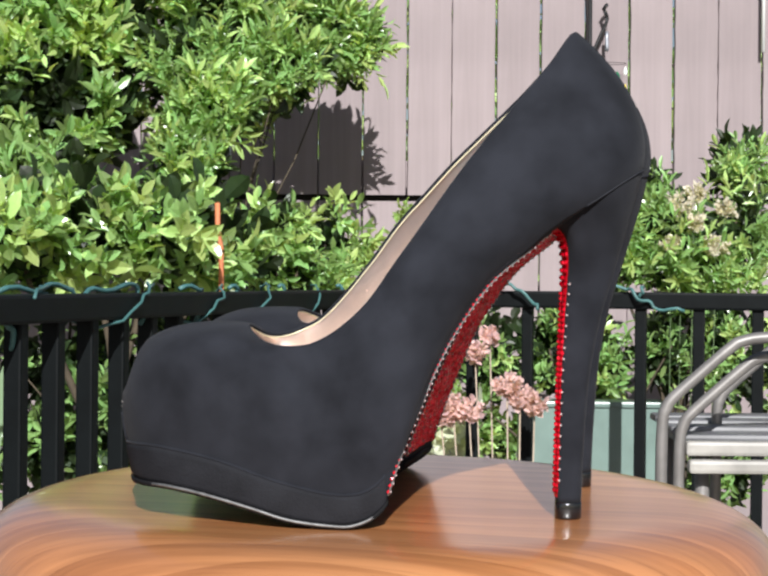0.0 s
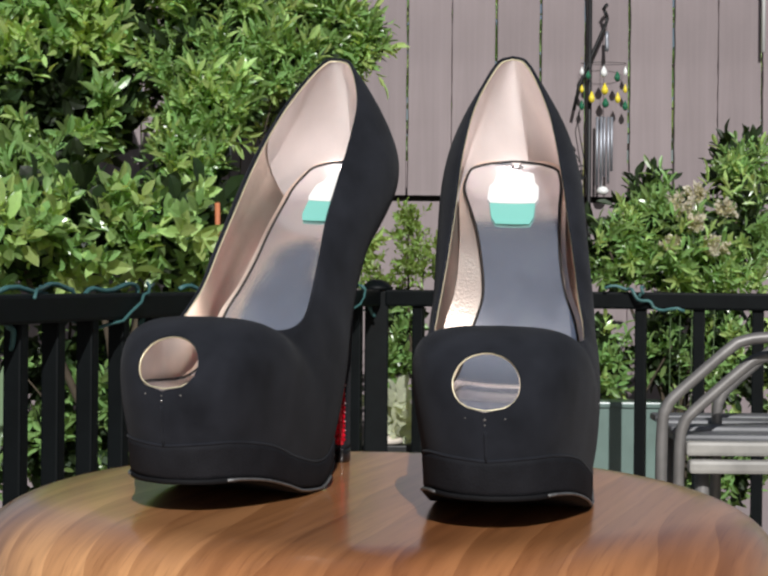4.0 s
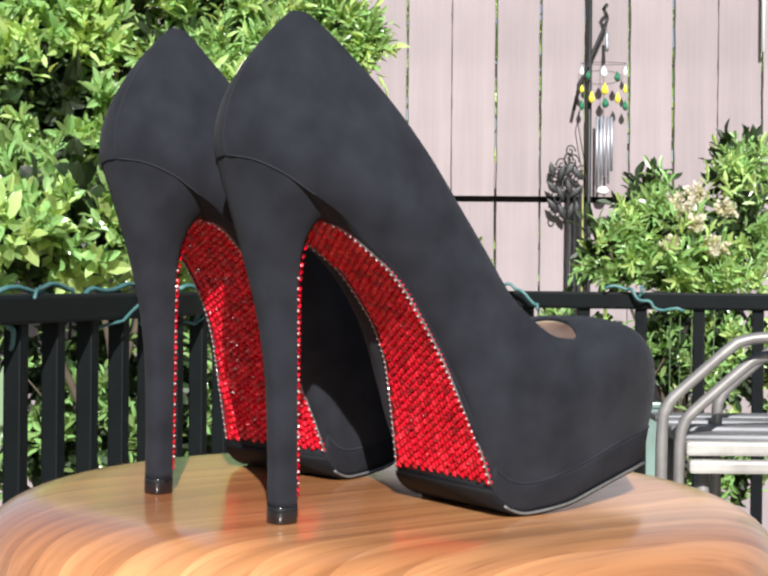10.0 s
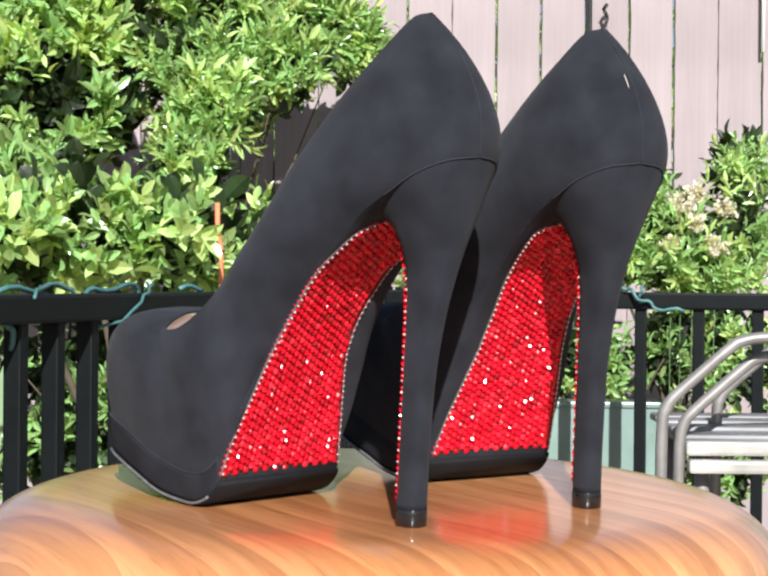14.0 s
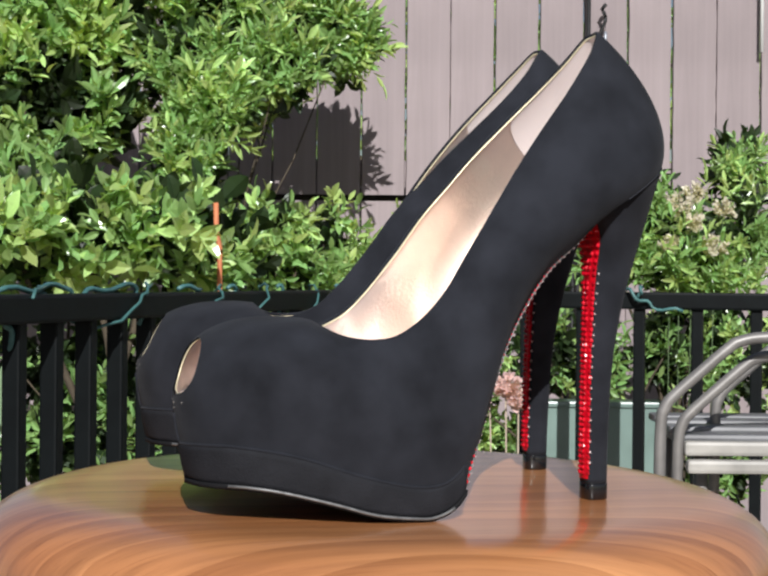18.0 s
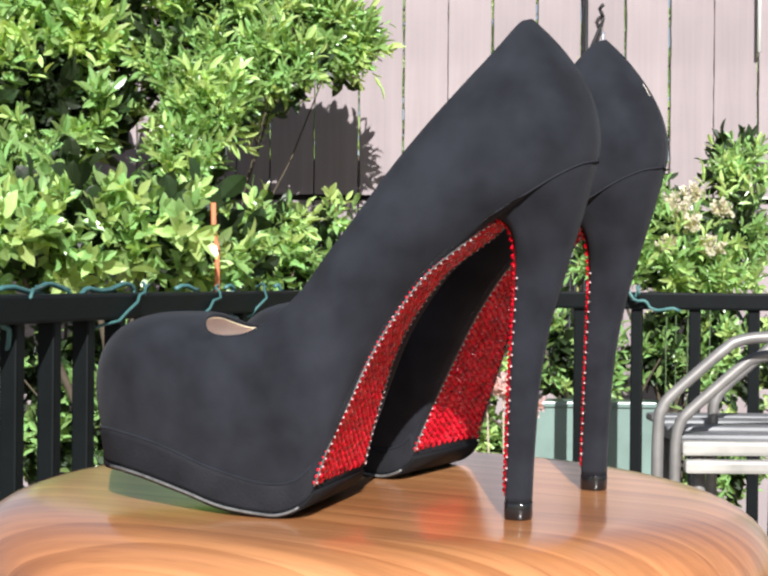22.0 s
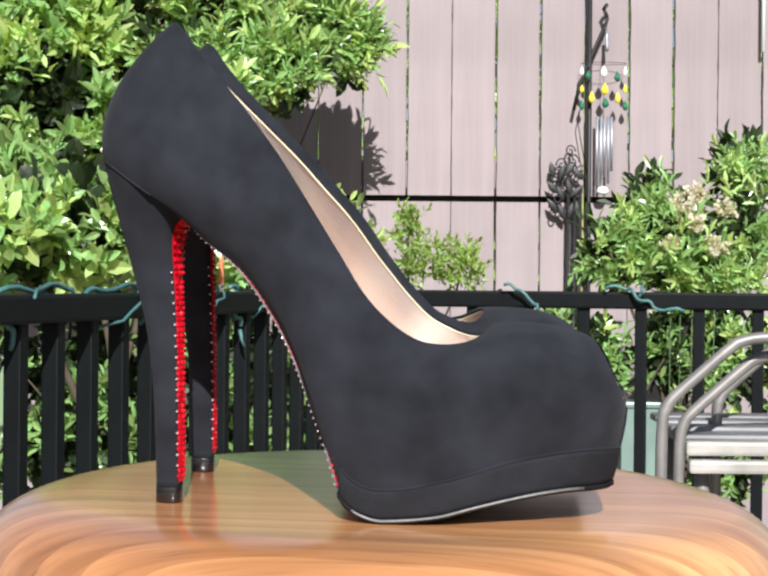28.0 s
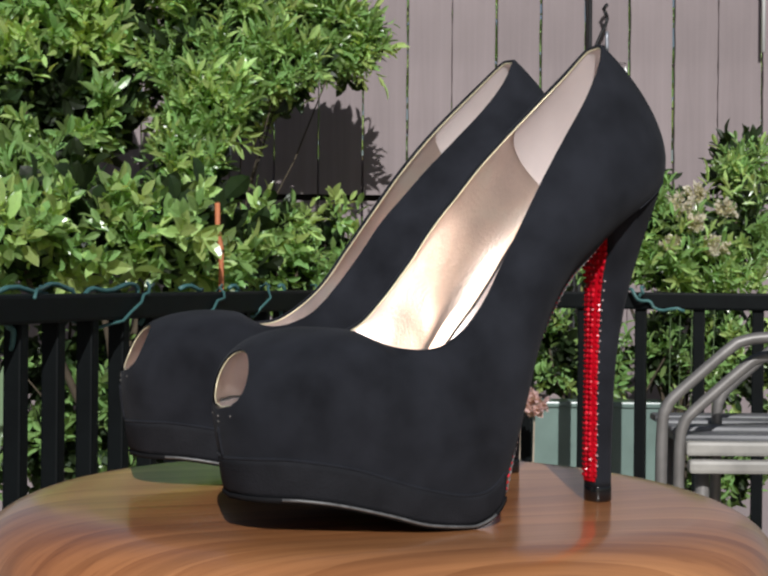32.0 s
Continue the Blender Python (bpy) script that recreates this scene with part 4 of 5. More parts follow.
while along < 0.97:
    p = LEFT_A + axis * along
    up_, out_ = 0.023 + rngw.uniform(0.0, 0.012), 0.027 + rngw.uniform(-0.002, 0.008)
    run_.append(Vector((p.x + 0.97 * out_ * math.cos(turn_), p.y - 0.24 * out_ * math.cos(turn_), RAIL_Z - 0.019 + up_ * math.sin(turn_))))
    turn_ += rngw.choice((0.15, 0.3, 0.45, 0.6))
    along += rngw.uniform(0.003, 0.016)
part("strand", tube(run_, 0.0024, WIRE, "strand", 6), w1)
w2 = thing("string_light_wire", "teal string-light wire hanging from a black rail", "wire")
for pts in (((0.27, 3.15, 0.990), (0.300, 3.15, 0.984), (0.335, 3.14, 0.955), (0.345, 3.14, 0.935)), ((0.49, 3.10, 0.985), (0.545, 3.10, 0.988), (0.560, 3.08, 0.966), (0.595, 3.08, 0.945), (0.66, 3.06, 0.936)),
            ((0.563, 3.08, 0.965), (0.570, 3.08, 0.982), (0.574, 3.09, 0.988)), ((-0.10, 2.96, 0.985), (-0.085, 2.98, 0.975), (-0.09, 2.97, 0.93)),
            ((-0.05, 3.22, 0.985), (-0.035, 3.23, 0.95), (-0.018, 3.23, 0.915))):
    part("strand", tube(wrap(pts), 0.0038, WIRE, "strand", 6), w2)

# ---- plants ----


def leaves(lobes, size, aspect, seed, fill=0.45, droop=0.2, spread=1.0, gaps=False, clear=()):
    """Folded leaf blades on short sprigs that fill the outer part of the lobes."""
    rng = np.random.default_rng(seed)
    shape = np.array(((0, 0, 0), (0.25, 0, 0.01), (0.58, 0, 0.0), (0.86, 0, -0.04), (1, 0, -0.09),
                      (0.25, 0.38, 0.07), (0.58, 0.50, 0.08), (0.86, 0.27, 0.01), (0.25, -0.38, 0.07), (0.58, -0.50, 0.08), (0.86, -0.27, 0.01)))
    quads = ((0, 1, 5), (1, 2, 6, 5), (2, 3, 7, 6), (3, 4, 7), (0, 8, 1), (1, 8, 9, 2), (2, 9, 10, 3), (3, 10, 4))
    PER = 7
    blocks = []

    def unit(a):
        return a / np.maximum(1e-9, np.linalg.norm(a, axis=1, keepdims=True))

    for cx, cy, cz, rx, ry, rz, n in lobes:
        n = max(3, int(n * spread * 1.35 / PER))
        d = unit(rng.normal(size=(n, 3)))
        rad = fill + (1.0 - fill) * rng.random((n, 1)) ** 0.7
        bump_ = 1 + 0.18 * np.sin(d[:, :1] * 9 + cx * 7) * np.cos(d[:, 2:3] * 8 + cz * 5)
        pos = np.array((cx, cy, cz)) + d * rad * bump_ * np.array((rx, ry, rz))
        keep = np.ones(n, bool)
        for gx, gz, gr in clear:
            keep &= ((pos[:, 0] - gx) ** 2 + (pos[:, 2] - gz) ** 2) > (gr * (0.8 + 0.4 * np.abs(np.sin(pos[:, 0] * 61 + pos[:, 2] * 47)))) ** 2
        if gaps:
            keep &= np.array([noise.noise(Vector(q) * 7.5) > -0.13 for q in pos])
        pos, d, n = pos[keep], d[keep], int(keep.sum())
        if not n:
            continue
        way = unit(0.55 * d + rng.normal(size=(n, 3)) * 0.45 + np.array((0.0, -0.52, 0.66 - droop)))
        u = unit(np.cross(way, np.array((0.31, 0.17, 0.93)) + rng.normal(size=(n, 3)) * 0.1))
        w = np.cross(way, u)
        length = size * rng.uniform(1.3, 2.3, (n, 1))
        turn0 = rng.uniform(0, 6.28, (n, 1))
        for k in range(PER):
            f = (k + 0.3) / PER
            phi = turn0 + 2.4 * k + rng.uniform(-0.4, 0.4, (n, 1))
            open_ = 1.15 - 0.85 * f + rng.uniform(-0.2, 0.2, (n, 1))
            out = u * np.cos(phi) + w * np.sin(phi)
            ax = unit(way * np.cos(open_) + out * np.sin(open_))
            nrm = way * np.sin(open_) - out * np.cos(open_) + rng.normal(size=(n, 3)) * 0.22
            nrm = unit(nrm - ax * np.sum(nrm * ax, axis=1, keepdims=True))
            sd = np.cross(nrm, ax)
            s = size * rng.uniform(0.6, 1.2, (n, 1)) * (1.0 if k else 1.15)
            p = pos + way * length * (f - 0.5)
            blocks.append(p[:, None, :] + s[:, :, None] * (ax[:, None, :] * shape[None, :, :1] + sd[:, None, :] * shape[None, :, 1:2] * aspect + nrm[:, None, :] * shape[None, :, 2:]))
    V = np.concatenate(blocks).reshape(-1, 3)
    F = [tuple(o + q for q in f_) for o in range(0, len(V), len(shape)) for f_ in quads]
    return V, F


def bush(name, label, category, root, lobes, size, aspect, m, seed, stem=0.014, fill=0.45, droop=0.2, stems=True, second=None, dense=1.0, inner=0.0, clear=(), hollows=()):
    b = thing(name, label, category, m=pose(*root))
    r = Vector(root)
    V, F = leaves(lobes, size, aspect, seed, fill, droop, dense, inner > 0, clear + hollows)
    V = np.array(V) - np.array(root)
    part("crown", pts_mesh("crown", V, F, m, smooth=False, normals=False), b)
    # dark-coloured leaves further back paint the shaded gaps of the crown
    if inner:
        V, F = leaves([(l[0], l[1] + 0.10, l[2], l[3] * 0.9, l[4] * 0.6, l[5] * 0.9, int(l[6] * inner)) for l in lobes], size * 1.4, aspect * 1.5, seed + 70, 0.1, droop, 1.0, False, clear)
        part("inner_leaves", pts_mesh("inner_leaves", np.array(V) - np.array(root), F, LEAFSHADE, smooth=False, normals=False), b, "leaves deep inside, coloured dark for the shade there", "stuff")
    if second:
        V, F = leaves([(*l[:6], int(l[6] * second[1])) for l in lobes], size * second[2], aspect, seed + 50, 0.9, droop, 1.0, inner > 0, clear + hollows)
        part("young_leaves", pts_mesh("young_leaves", np.array(V) - np.array(root), F, second[0], smooth=False, normals=False), b, "brighter young leaves", "stuff")
    if stems:
        rng = random.Random(seed)
        for k, l in enumerate(lobes):
            c = Vector(l[:3]) - r
            mid_ = Vector((c.x * 0.18 + rng.uniform(-0.04, 0.04), c.y * 0.5 + 0.02, c.z * 0.72))
            pts = [Vector((0.02 * math.cos(k), 0.02 * math.sin(k), 0)).lerp(mid_, t) if t < 1 else mid_ for t in (0, 0.5, 1.0)]
            pts += [mid_.lerp(c, t) + Vector((rng.uniform(-0.01, 0.01), 0, rng.uniform(-0.01, 0.01))) for t in (0.4, 0.8, 1.05)]
            part("limb", tube(pts, stem, BARK, "limb", 7, taper=0.35), b)
    return b

HEDGE = (
    (-0.45, 3.798, 1.435, 0.115, 0.07, 0.085, 300),
    (-0.29, 3.899, 1.565, 0.125, 0.07, 0.085, 300),
    (-0.51, 3.849, 1.575, 0.129, 0.07, 0.103, 260),
    (-0.945, 3.899, 1.668, 0.234, 0.12, 0.156, 700),
    (-0.718, 3.949, 1.677, 0.197, 0.12, 0.158, 650),
    (-0.479, 4.049, 1.694, 0.188, 0.11, 0.161, 650),
    (-0.257, 4.169, 1.699, 0.179, 0.08, 0.151, 640),
    (-0.113, 4.209, 1.664, 0.104, 0.07, 0.097, 330),
    (-0.936, 3.798, 1.425, 0.191, 0.12, 0.153, 520),
    (-0.778, 3.848, 1.418, 0.116, 0.12, 0.129, 340),
    (-0.517, 4.048, 1.492, 0.174, 0.1, 0.121, 480),
    (-0.40, 4.148, 1.50, 0.105, 0.08, 0.10, 300),
    (-0.854, 3.647, 1.215, 0.209, 0.12, 0.111, 420),
    (-0.51, 3.72, 1.29, 0.105, 0.09, 0.09, 260),
    (-0.56, 3.70, 1.185, 0.16, 0.1, 0.07, 240),
)
LOW = (
    (-0.813, 3.146, 1.07, 0.131, 0.2, 0.109, 230),
    (-0.676, 3.246, 1.096, 0.146, 0.2, 0.112, 250),
    (-0.532, 3.346, 1.1, 0.138, 0.2, 0.115, 230),
    (-0.437, 3.546, 1.045, 0.108, 0.18, 0.096, 160),
)
LOWB = (
    (-0.3, 3.846, 1.088, 0.116, 0.15, 0.116, 260),
    (-0.165, 4.046, 1.08, 0.114, 0.12, 0.134, 240),
    (-0.235, 3.846, 1.012, 0.154, 0.15, 0.077, 200),
)
UNDER = (
    (-0.78, 3.344, 0.58, 0.287, 0.15, 0.103, 340),
    (-0.433, 3.544, 0.576, 0.241, 0.15, 0.108, 260),
    (-0.828, 3.345, 0.752, 0.23, 0.2, 0.218, 420),
    (-0.565, 3.445, 0.749, 0.212, 0.2, 0.224, 420),
    (-0.321, 3.645, 0.752, 0.197, 0.18, 0.222, 380),
)
FEATH = (
    (0.072, 3.947, 1.152, 0.05, 0.1, 0.072, 260),
    (0.113, 3.896, 1.054, 0.078, 0.12, 0.078, 420),
    (0.209, 3.846, 1.048, 0.071, 0.12, 0.077, 420),
    (-0.003, 3.946, 1.014, 0.079, 0.1, 0.059, 260),
    (-0.058, 4.096, 1.095, 0.054, 0.08, 0.081, 120),
)
RIGHTB = (
    (0.71, 3.897, 1.202, 0.071, 0.12, 0.078, 170),
    (0.594, 3.796, 1.07, 0.095, 0.12, 0.089, 260),
    (0.76, 3.796, 1.084, 0.14, 0.15, 0.102, 360),
    (0.922, 3.847, 1.137, 0.116, 0.16, 0.129, 380),
    (0.976, 3.997, 1.315, 0.073, 0.12, 0.08, 200),
    (0.827, 3.746, 1.021, 0.176, 0.12, 0.05, 240),
)
RLOW = (
    (0.691, 3.993, 0.489, 0.119, 0.1, 0.093, 160),
    (0.868, 3.943, 0.444, 0.158, 0.1, 0.105, 240),
    (0.239, 3.994, 0.591, 0.093, 0.1, 0.08, 160),
    (0.372, 3.994, 0.566, 0.106, 0.1, 0.093, 160),
    (0.518, 3.994, 0.594, 0.093, 0.1, 0.093, 160),
    (0.285, 3.895, 0.795, 0.104, 0.12, 0.143, 280),
    (0.436, 3.845, 0.812, 0.09, 0.12, 0.129, 240),
    (0.578, 3.795, 0.79, 0.07, 0.1, 0.115, 220),
    (0.741, 3.745, 0.818, 0.101, 0.14, 0.138, 300),
    (0.905, 3.745, 0.82, 0.138, 0.15, 0.151, 360),
    (0.868, 3.544, 0.551, 0.096, 0.1, 0.072, 160),
    (0.044, 3.945, 0.83, 0.053, 0.1, 0.131, 200),
)

HOLES = ((-0.652, 1.304, 0.085), (-0.73, 1.285, 0.060), (-0.358, 1.266, 0.060), (-0.398, 1.248, 0.050), (-0.655, 1.70, 0.045), (-0.60, 1.46, 0.040), (-0.253, 1.327, 0.070))
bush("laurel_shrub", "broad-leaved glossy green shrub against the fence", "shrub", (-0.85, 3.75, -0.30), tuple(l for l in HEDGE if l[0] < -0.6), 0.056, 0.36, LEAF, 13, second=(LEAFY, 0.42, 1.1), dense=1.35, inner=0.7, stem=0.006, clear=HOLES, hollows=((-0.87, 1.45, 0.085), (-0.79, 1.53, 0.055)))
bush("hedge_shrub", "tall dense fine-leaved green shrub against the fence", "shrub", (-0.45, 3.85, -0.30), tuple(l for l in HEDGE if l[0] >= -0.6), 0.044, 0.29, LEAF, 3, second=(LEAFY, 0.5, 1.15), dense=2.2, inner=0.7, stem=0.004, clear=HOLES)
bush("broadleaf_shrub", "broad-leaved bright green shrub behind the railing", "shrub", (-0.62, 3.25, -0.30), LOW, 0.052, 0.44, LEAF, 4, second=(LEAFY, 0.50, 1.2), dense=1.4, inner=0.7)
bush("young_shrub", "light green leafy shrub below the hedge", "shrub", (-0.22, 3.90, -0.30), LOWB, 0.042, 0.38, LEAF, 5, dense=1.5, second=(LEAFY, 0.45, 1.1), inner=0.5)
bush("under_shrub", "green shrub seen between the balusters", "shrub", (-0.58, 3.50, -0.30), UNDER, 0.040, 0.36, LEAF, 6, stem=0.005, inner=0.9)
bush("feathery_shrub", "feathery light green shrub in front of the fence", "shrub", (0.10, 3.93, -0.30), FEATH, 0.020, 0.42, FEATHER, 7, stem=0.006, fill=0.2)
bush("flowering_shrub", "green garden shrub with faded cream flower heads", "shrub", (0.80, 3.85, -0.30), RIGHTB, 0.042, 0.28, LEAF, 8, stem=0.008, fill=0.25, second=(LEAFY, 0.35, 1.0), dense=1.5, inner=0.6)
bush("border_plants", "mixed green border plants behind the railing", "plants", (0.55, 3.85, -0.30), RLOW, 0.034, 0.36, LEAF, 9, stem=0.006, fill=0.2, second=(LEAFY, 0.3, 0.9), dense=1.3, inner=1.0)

FAR = tuple((-2.0 + 0.62 * k, 9.0 + 0.25 * math.sin(2.1 * k), z, 0.50, 0.30, 0.55, 240) for k in range(9) for z in (0.5, 1.4, 2.3))
bush("garden_trees", "sunlit green trees behind the fence", "trees", (0.4, 9.1, -0.30), FAR, 0.13, 0.45, LEAF, 10, stem=0.03, fill=0.2, second=(LEAFY, 0.4, 1.0))


def flower(root, head, r, n, m, label, seed, stem_m=FEATHER, thick=0.0015):
    fl = thing("flower", label, "flower", "faded flowers", m=pose(*root))
    rng = np.random.default_rng(seed)
    h = np.array(head) - np.array(root)
    part("stem", tube(((0, 0, 0), tuple(h * 0.5 + np.array((0.008, 0, 0.0))), tuple(h)), thick, stem_m, "stem", 6), fl)
    V, F = leaves([(*h, r, r, r * 0.75, n)], 0.015, 0.8, seed, 0.55, -0.3)
    part("flower_head", pts_mesh("flower_head", V, F, m, smooth=False, normals=False), fl)
    return fl


for k, (hd, r) in enumerate((((0.757, 3.70, 1.196), 0.040), ((0.785, 3.68, 1.15), 0.036), ((0.729, 3.68, 1.089), 0.026), ((0.839, 3.66, 1.090), 0.042), ((0.870, 3.72, 1.185), 0.032), ((0.80, 3.75, 1.225), 0.03))):
    flower((hd[0] * 0.9 + 0.08, 3.85, -0.29), hd, r * 0.7, 90, CREAM, "faded cream flower head on a green stem", 20 + k, STEM, 0.0012)
for k, (hd, r) in enumerate((((0.271, 3.025, 0.770), 0.030), ((0.299, 3.025, 0.746), 0.030), ((0.331, 3.025, 0.725), 0.024), ((0.155, 3.044, 0.716), 0.036), ((0.190, 3.044, 0.708), 0.030), ((0.128, 3.044, 0.703), 0.026), ((0.202, 3.045, 0.840), 0.022), ((0.237, 3.095, 0.873), 0.018))):
    flower((hd[0] * 0.6 + 0.105, hd[1] + 0.01, -0.004), hd, r * 0.85, 130, PETAL, "dried pink flower head on a pale stem", 40 + k, PALESTEM, 0.0019)

hosta = thing("variegated_plant", "white variegated leaves of a low plant", "plant", m=pose(0.06, 3.50, -0.30))
V, F = leaves([(0.0, 0, 0.91, 0.075, 0.06, 0.08, 60), (-0.03, 0.02, 0.98, 0.05, 0.05, 0.05, 22), (0.11, 0.0, 0.92, 0.05, 0.05, 0.06, 34)], 0.055, 0.62, 61, 0.2)
part("crown", pts_mesh("crown", V, F, PALELEAF, smooth=False, normals=False), hosta)
part("stem", tube(((0, 0, 0), (0.01, 0, 0.5), (0, 0, 0.93)), 0.006, FEATHER, "stem", 6, taper=0.5), hosta)

# a tall blade near the left rail, and a clay stick in the hedge
blade = thing("strap_leaf", "pale green strap-shaped leaf beside the railing", "leaf", m=pose(-0.70, 1.745, 0, 0, 10.0, 0))
part("blade", pts_mesh("blade", [(-0.02, 0, 0.0), (0.02, 0.003, 0.0), (-0.012, 0, 0.5), (0.018, 0.004, 0.5), (-0.014, -0.004, 0.78), (0.014, 0.0, 0.78), (-0.004, -0.01, 0.87), (0.008, -0.008, 0.87), (0.010, -0.014, 0.935)],
                       [(0, 1, 3, 2), (2, 3, 5, 4), (4, 5, 7, 6), (6, 7, 8)], STRAPLEAF), blade)
stick = thing("clay_stick", "orange-brown stick standing in the hedge", "stick", m=pose(-0.379, 3.33, -0.30))
part("shaft", tube(((0.004, 0, 0), (0.0, 0, 1.37), (-0.008, 0, 1.41), (-0.010, 0, 1.476)), 0.0065, TERRA, "shaft", 8), stick)

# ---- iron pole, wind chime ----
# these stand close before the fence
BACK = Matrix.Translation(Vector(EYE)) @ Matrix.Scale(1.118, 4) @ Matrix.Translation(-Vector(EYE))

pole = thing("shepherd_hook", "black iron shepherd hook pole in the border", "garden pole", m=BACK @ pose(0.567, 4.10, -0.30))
part("shaft", tube(((0.004, 0, 0), (0.0, 0, 1.3), (-0.002, 0, 2.35)), 0.0062, IRON, "shaft", 8), pole)
part("arm", tube(((-0.044, 0, 1.773), (-0.030, 0, 1.84), (0.0, 0, 1.915), (0.026, 0, 1.975), (0.044, 0, 2.017), (0.046, -0.002, 2.03)), 0.005, IRON, "arm", 8), pole)
part("finial", tube(((0.046, 0, 2.03), (0.040, 0, 2.045), (0.036, 0, 2.052), (0.042, 0, 2.062), (0.047, 0, 2.066)), 0.0055, IRON, "finial", 8), pole)
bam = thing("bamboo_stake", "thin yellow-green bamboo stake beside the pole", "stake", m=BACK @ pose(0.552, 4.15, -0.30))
part("cane", tube([(0.004 * math.sin(k * 1.3), 0, 0.24 * k) for k in range(11)], 0.0036, STAKE, "cane", 8), bam)
for k in range(1, 10):
    part("node", lathe([(0.0, 0.0), (0.0046, 0.0), (0.0046, 0.005), (0.0, 0.006)], STAKE, "node", 10), bam).matrix_basis = pose(0.004 * math.sin(k * 1.3), 0, 0.24 * k)

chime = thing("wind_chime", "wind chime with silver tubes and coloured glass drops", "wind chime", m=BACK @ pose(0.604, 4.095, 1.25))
part("ring", tube([(0.062 * math.cos(a), 0.030 * math.sin(a), 0.352) for a in [k * math.pi / 12 for k in range(24)]], 0.0008, IRON, "ring", 6, True), chime)
part("hook_glass", tube(((0.008, 0, 0.44), (0.008, 0, 0.42), (0.009, 0, 0.40), (0.008, 0, 0.385)), 0.005, STEEL, "hook_glass", 8), chime)
part("cord", tube(((0.008, 0, 0.46), (0.0, 0, 0.36), (0.0, 0, 0.20)), 0.0008, IRON, "cord", 5), chime)


def drop(x, y, z, r, h, m, name="glass_drop"):
    pr = [(0.0, h), (r * 0.35, h * 0.82), (r * 0.9, h * 0.5), (r, h * 0.3), (r * 0.6, h * 0.08), (0.0, 0.0)]
    part(name, lathe([(a, b) for a, b in pr[::-1]], m, name, 12), chime).matrix_basis = pose(x, y, z)


for x, y, z, r, h, m in ((-0.060, 0.0, 0.318, 0.006, 0.026, GLASSW), (-0.003, -0.03, 0.310, 0.010, 0.034, GLASSW), (0.060, 0.0, 0.318, 0.006, 0.028, GLASSW), (0.035, -0.02, 0.300, 0.009, 0.030, GLASSG),
                         (-0.045, -0.02, 0.305, 0.008, 0.026, GLASSG), (-0.060, 0, 0.270, 0.006, 0.024, GLASSY), (-0.035, -0.024, 0.240, 0.009, 0.034, GLASSY), (0.0, -0.03, 0.262, 0.010, 0.034, GLASSY),
                         (0.037, -0.02, 0.240, 0.008, 0.032, GLASSY), (0.060, 0, 0.270, 0.006, 0.026, GLASSY), (0.002, -0.03, 0.226, 0.010, 0.030, GLASSG), (-0.060, 0, 0.222, 0.007, 0.030, GLASSG), (0.060, 0, 0.222, 0.008, 0.030, GLASSG)):
    drop(x, y, z, r, h, m)
for x, h in ((-0.016, 0.19), (-0.006, 0.20), (0.004, 0.165), (0.014, 0.18), (0.024, 0.15)):
    part("chime_tube", tube(((x, 0.004 * math.sin(x * 300), 0.205), (x, 0.004 * math.sin(x * 300), 0.205 - h)), 0.0038, STEEL, "chime_tube", 10), chime)
part("clapper", lathe([(0.0, -0.012), (0.014, -0.008), (0.018, 0.0), (0.012, 0.010), (0.0, 0.013)], GLASSW, "clapper", 10), chime)

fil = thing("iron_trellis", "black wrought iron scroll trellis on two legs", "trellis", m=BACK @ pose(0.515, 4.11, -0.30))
for x in (-0.006, 0.012, 0.026):
    part("leg", tube(((x, 0, 0), (x + 0.002, 0, 1.55)), 0.0055, IRON, "leg", 7), fil)


def scroll(cx, cz, r, turns, flip=1):
    return [(cx + flip * r * (1 - t * 0.75) * math.cos(t * turns * 6.28), 0.004 * math.sin(9 * t), cz + r * 1.35 * (1 - t * 0.75) * math.sin(t * turns * 6.28)) for t in [k / 22 for k in range(23)]]


for cx, cz, r, f_ in ((-0.040, 1.59, 0.018, 1), (-0.022, 1.62, 0.017, -1), (0.008, 1.63, 0.018, 1), (0.034, 1.60, 0.018, -1), (-0.036, 1.53, 0.016, -1), (-0.008, 1.565, 0.018, 1), (0.022, 1.55, 0.017, -1), (0.0, 1.66, 0.014, 1), (-0.044, 1.49, 0.013, 1), (-0.02, 1.49, 0.013, -1)):
    part("scroll", tube(scroll(cx, cz, r, 1.3, f_), 0.0022, IRON, "scroll", 6), fil)
rngl = random.Random(8)
for k in range(12):
    cx, cz = -0.046 + 0.022 * (k % 4) + rngl.uniform(-0.004, 0.004), 1.50 + 0.052 * (k // 4) + rngl.uniform(-0.010, 0.010)
    lv = part("iron_leaf", lathe([(0.0, -0.024), (0.007, -0.013), (0.0105, 0.0), (0.007, 0.012), (0.0, 0.025)], IRON, "iron_leaf", 10), fil)
    lv.matrix_basis = pose(cx, -0.006, cz, 0, rngl.uniform(-50, 50), 0) @ Matrix.Diagonal((1.0, 0.3, 1.0, 1.0))
part("wire_tie", tube(((0.046, -0.004, 1.60), (0.030, -0.004, 1.68), (0.020, -0.004, 1.74), (0.030, -0.004, 1.80)), 0.0016, IRON, "wire_tie", 5), fil)

# ---- planter, stone, patio chair ----
planter = thing("planter_box", "pale green glazed planter behind the railing", "planter", m=pose(0.50, 3.46, 0))
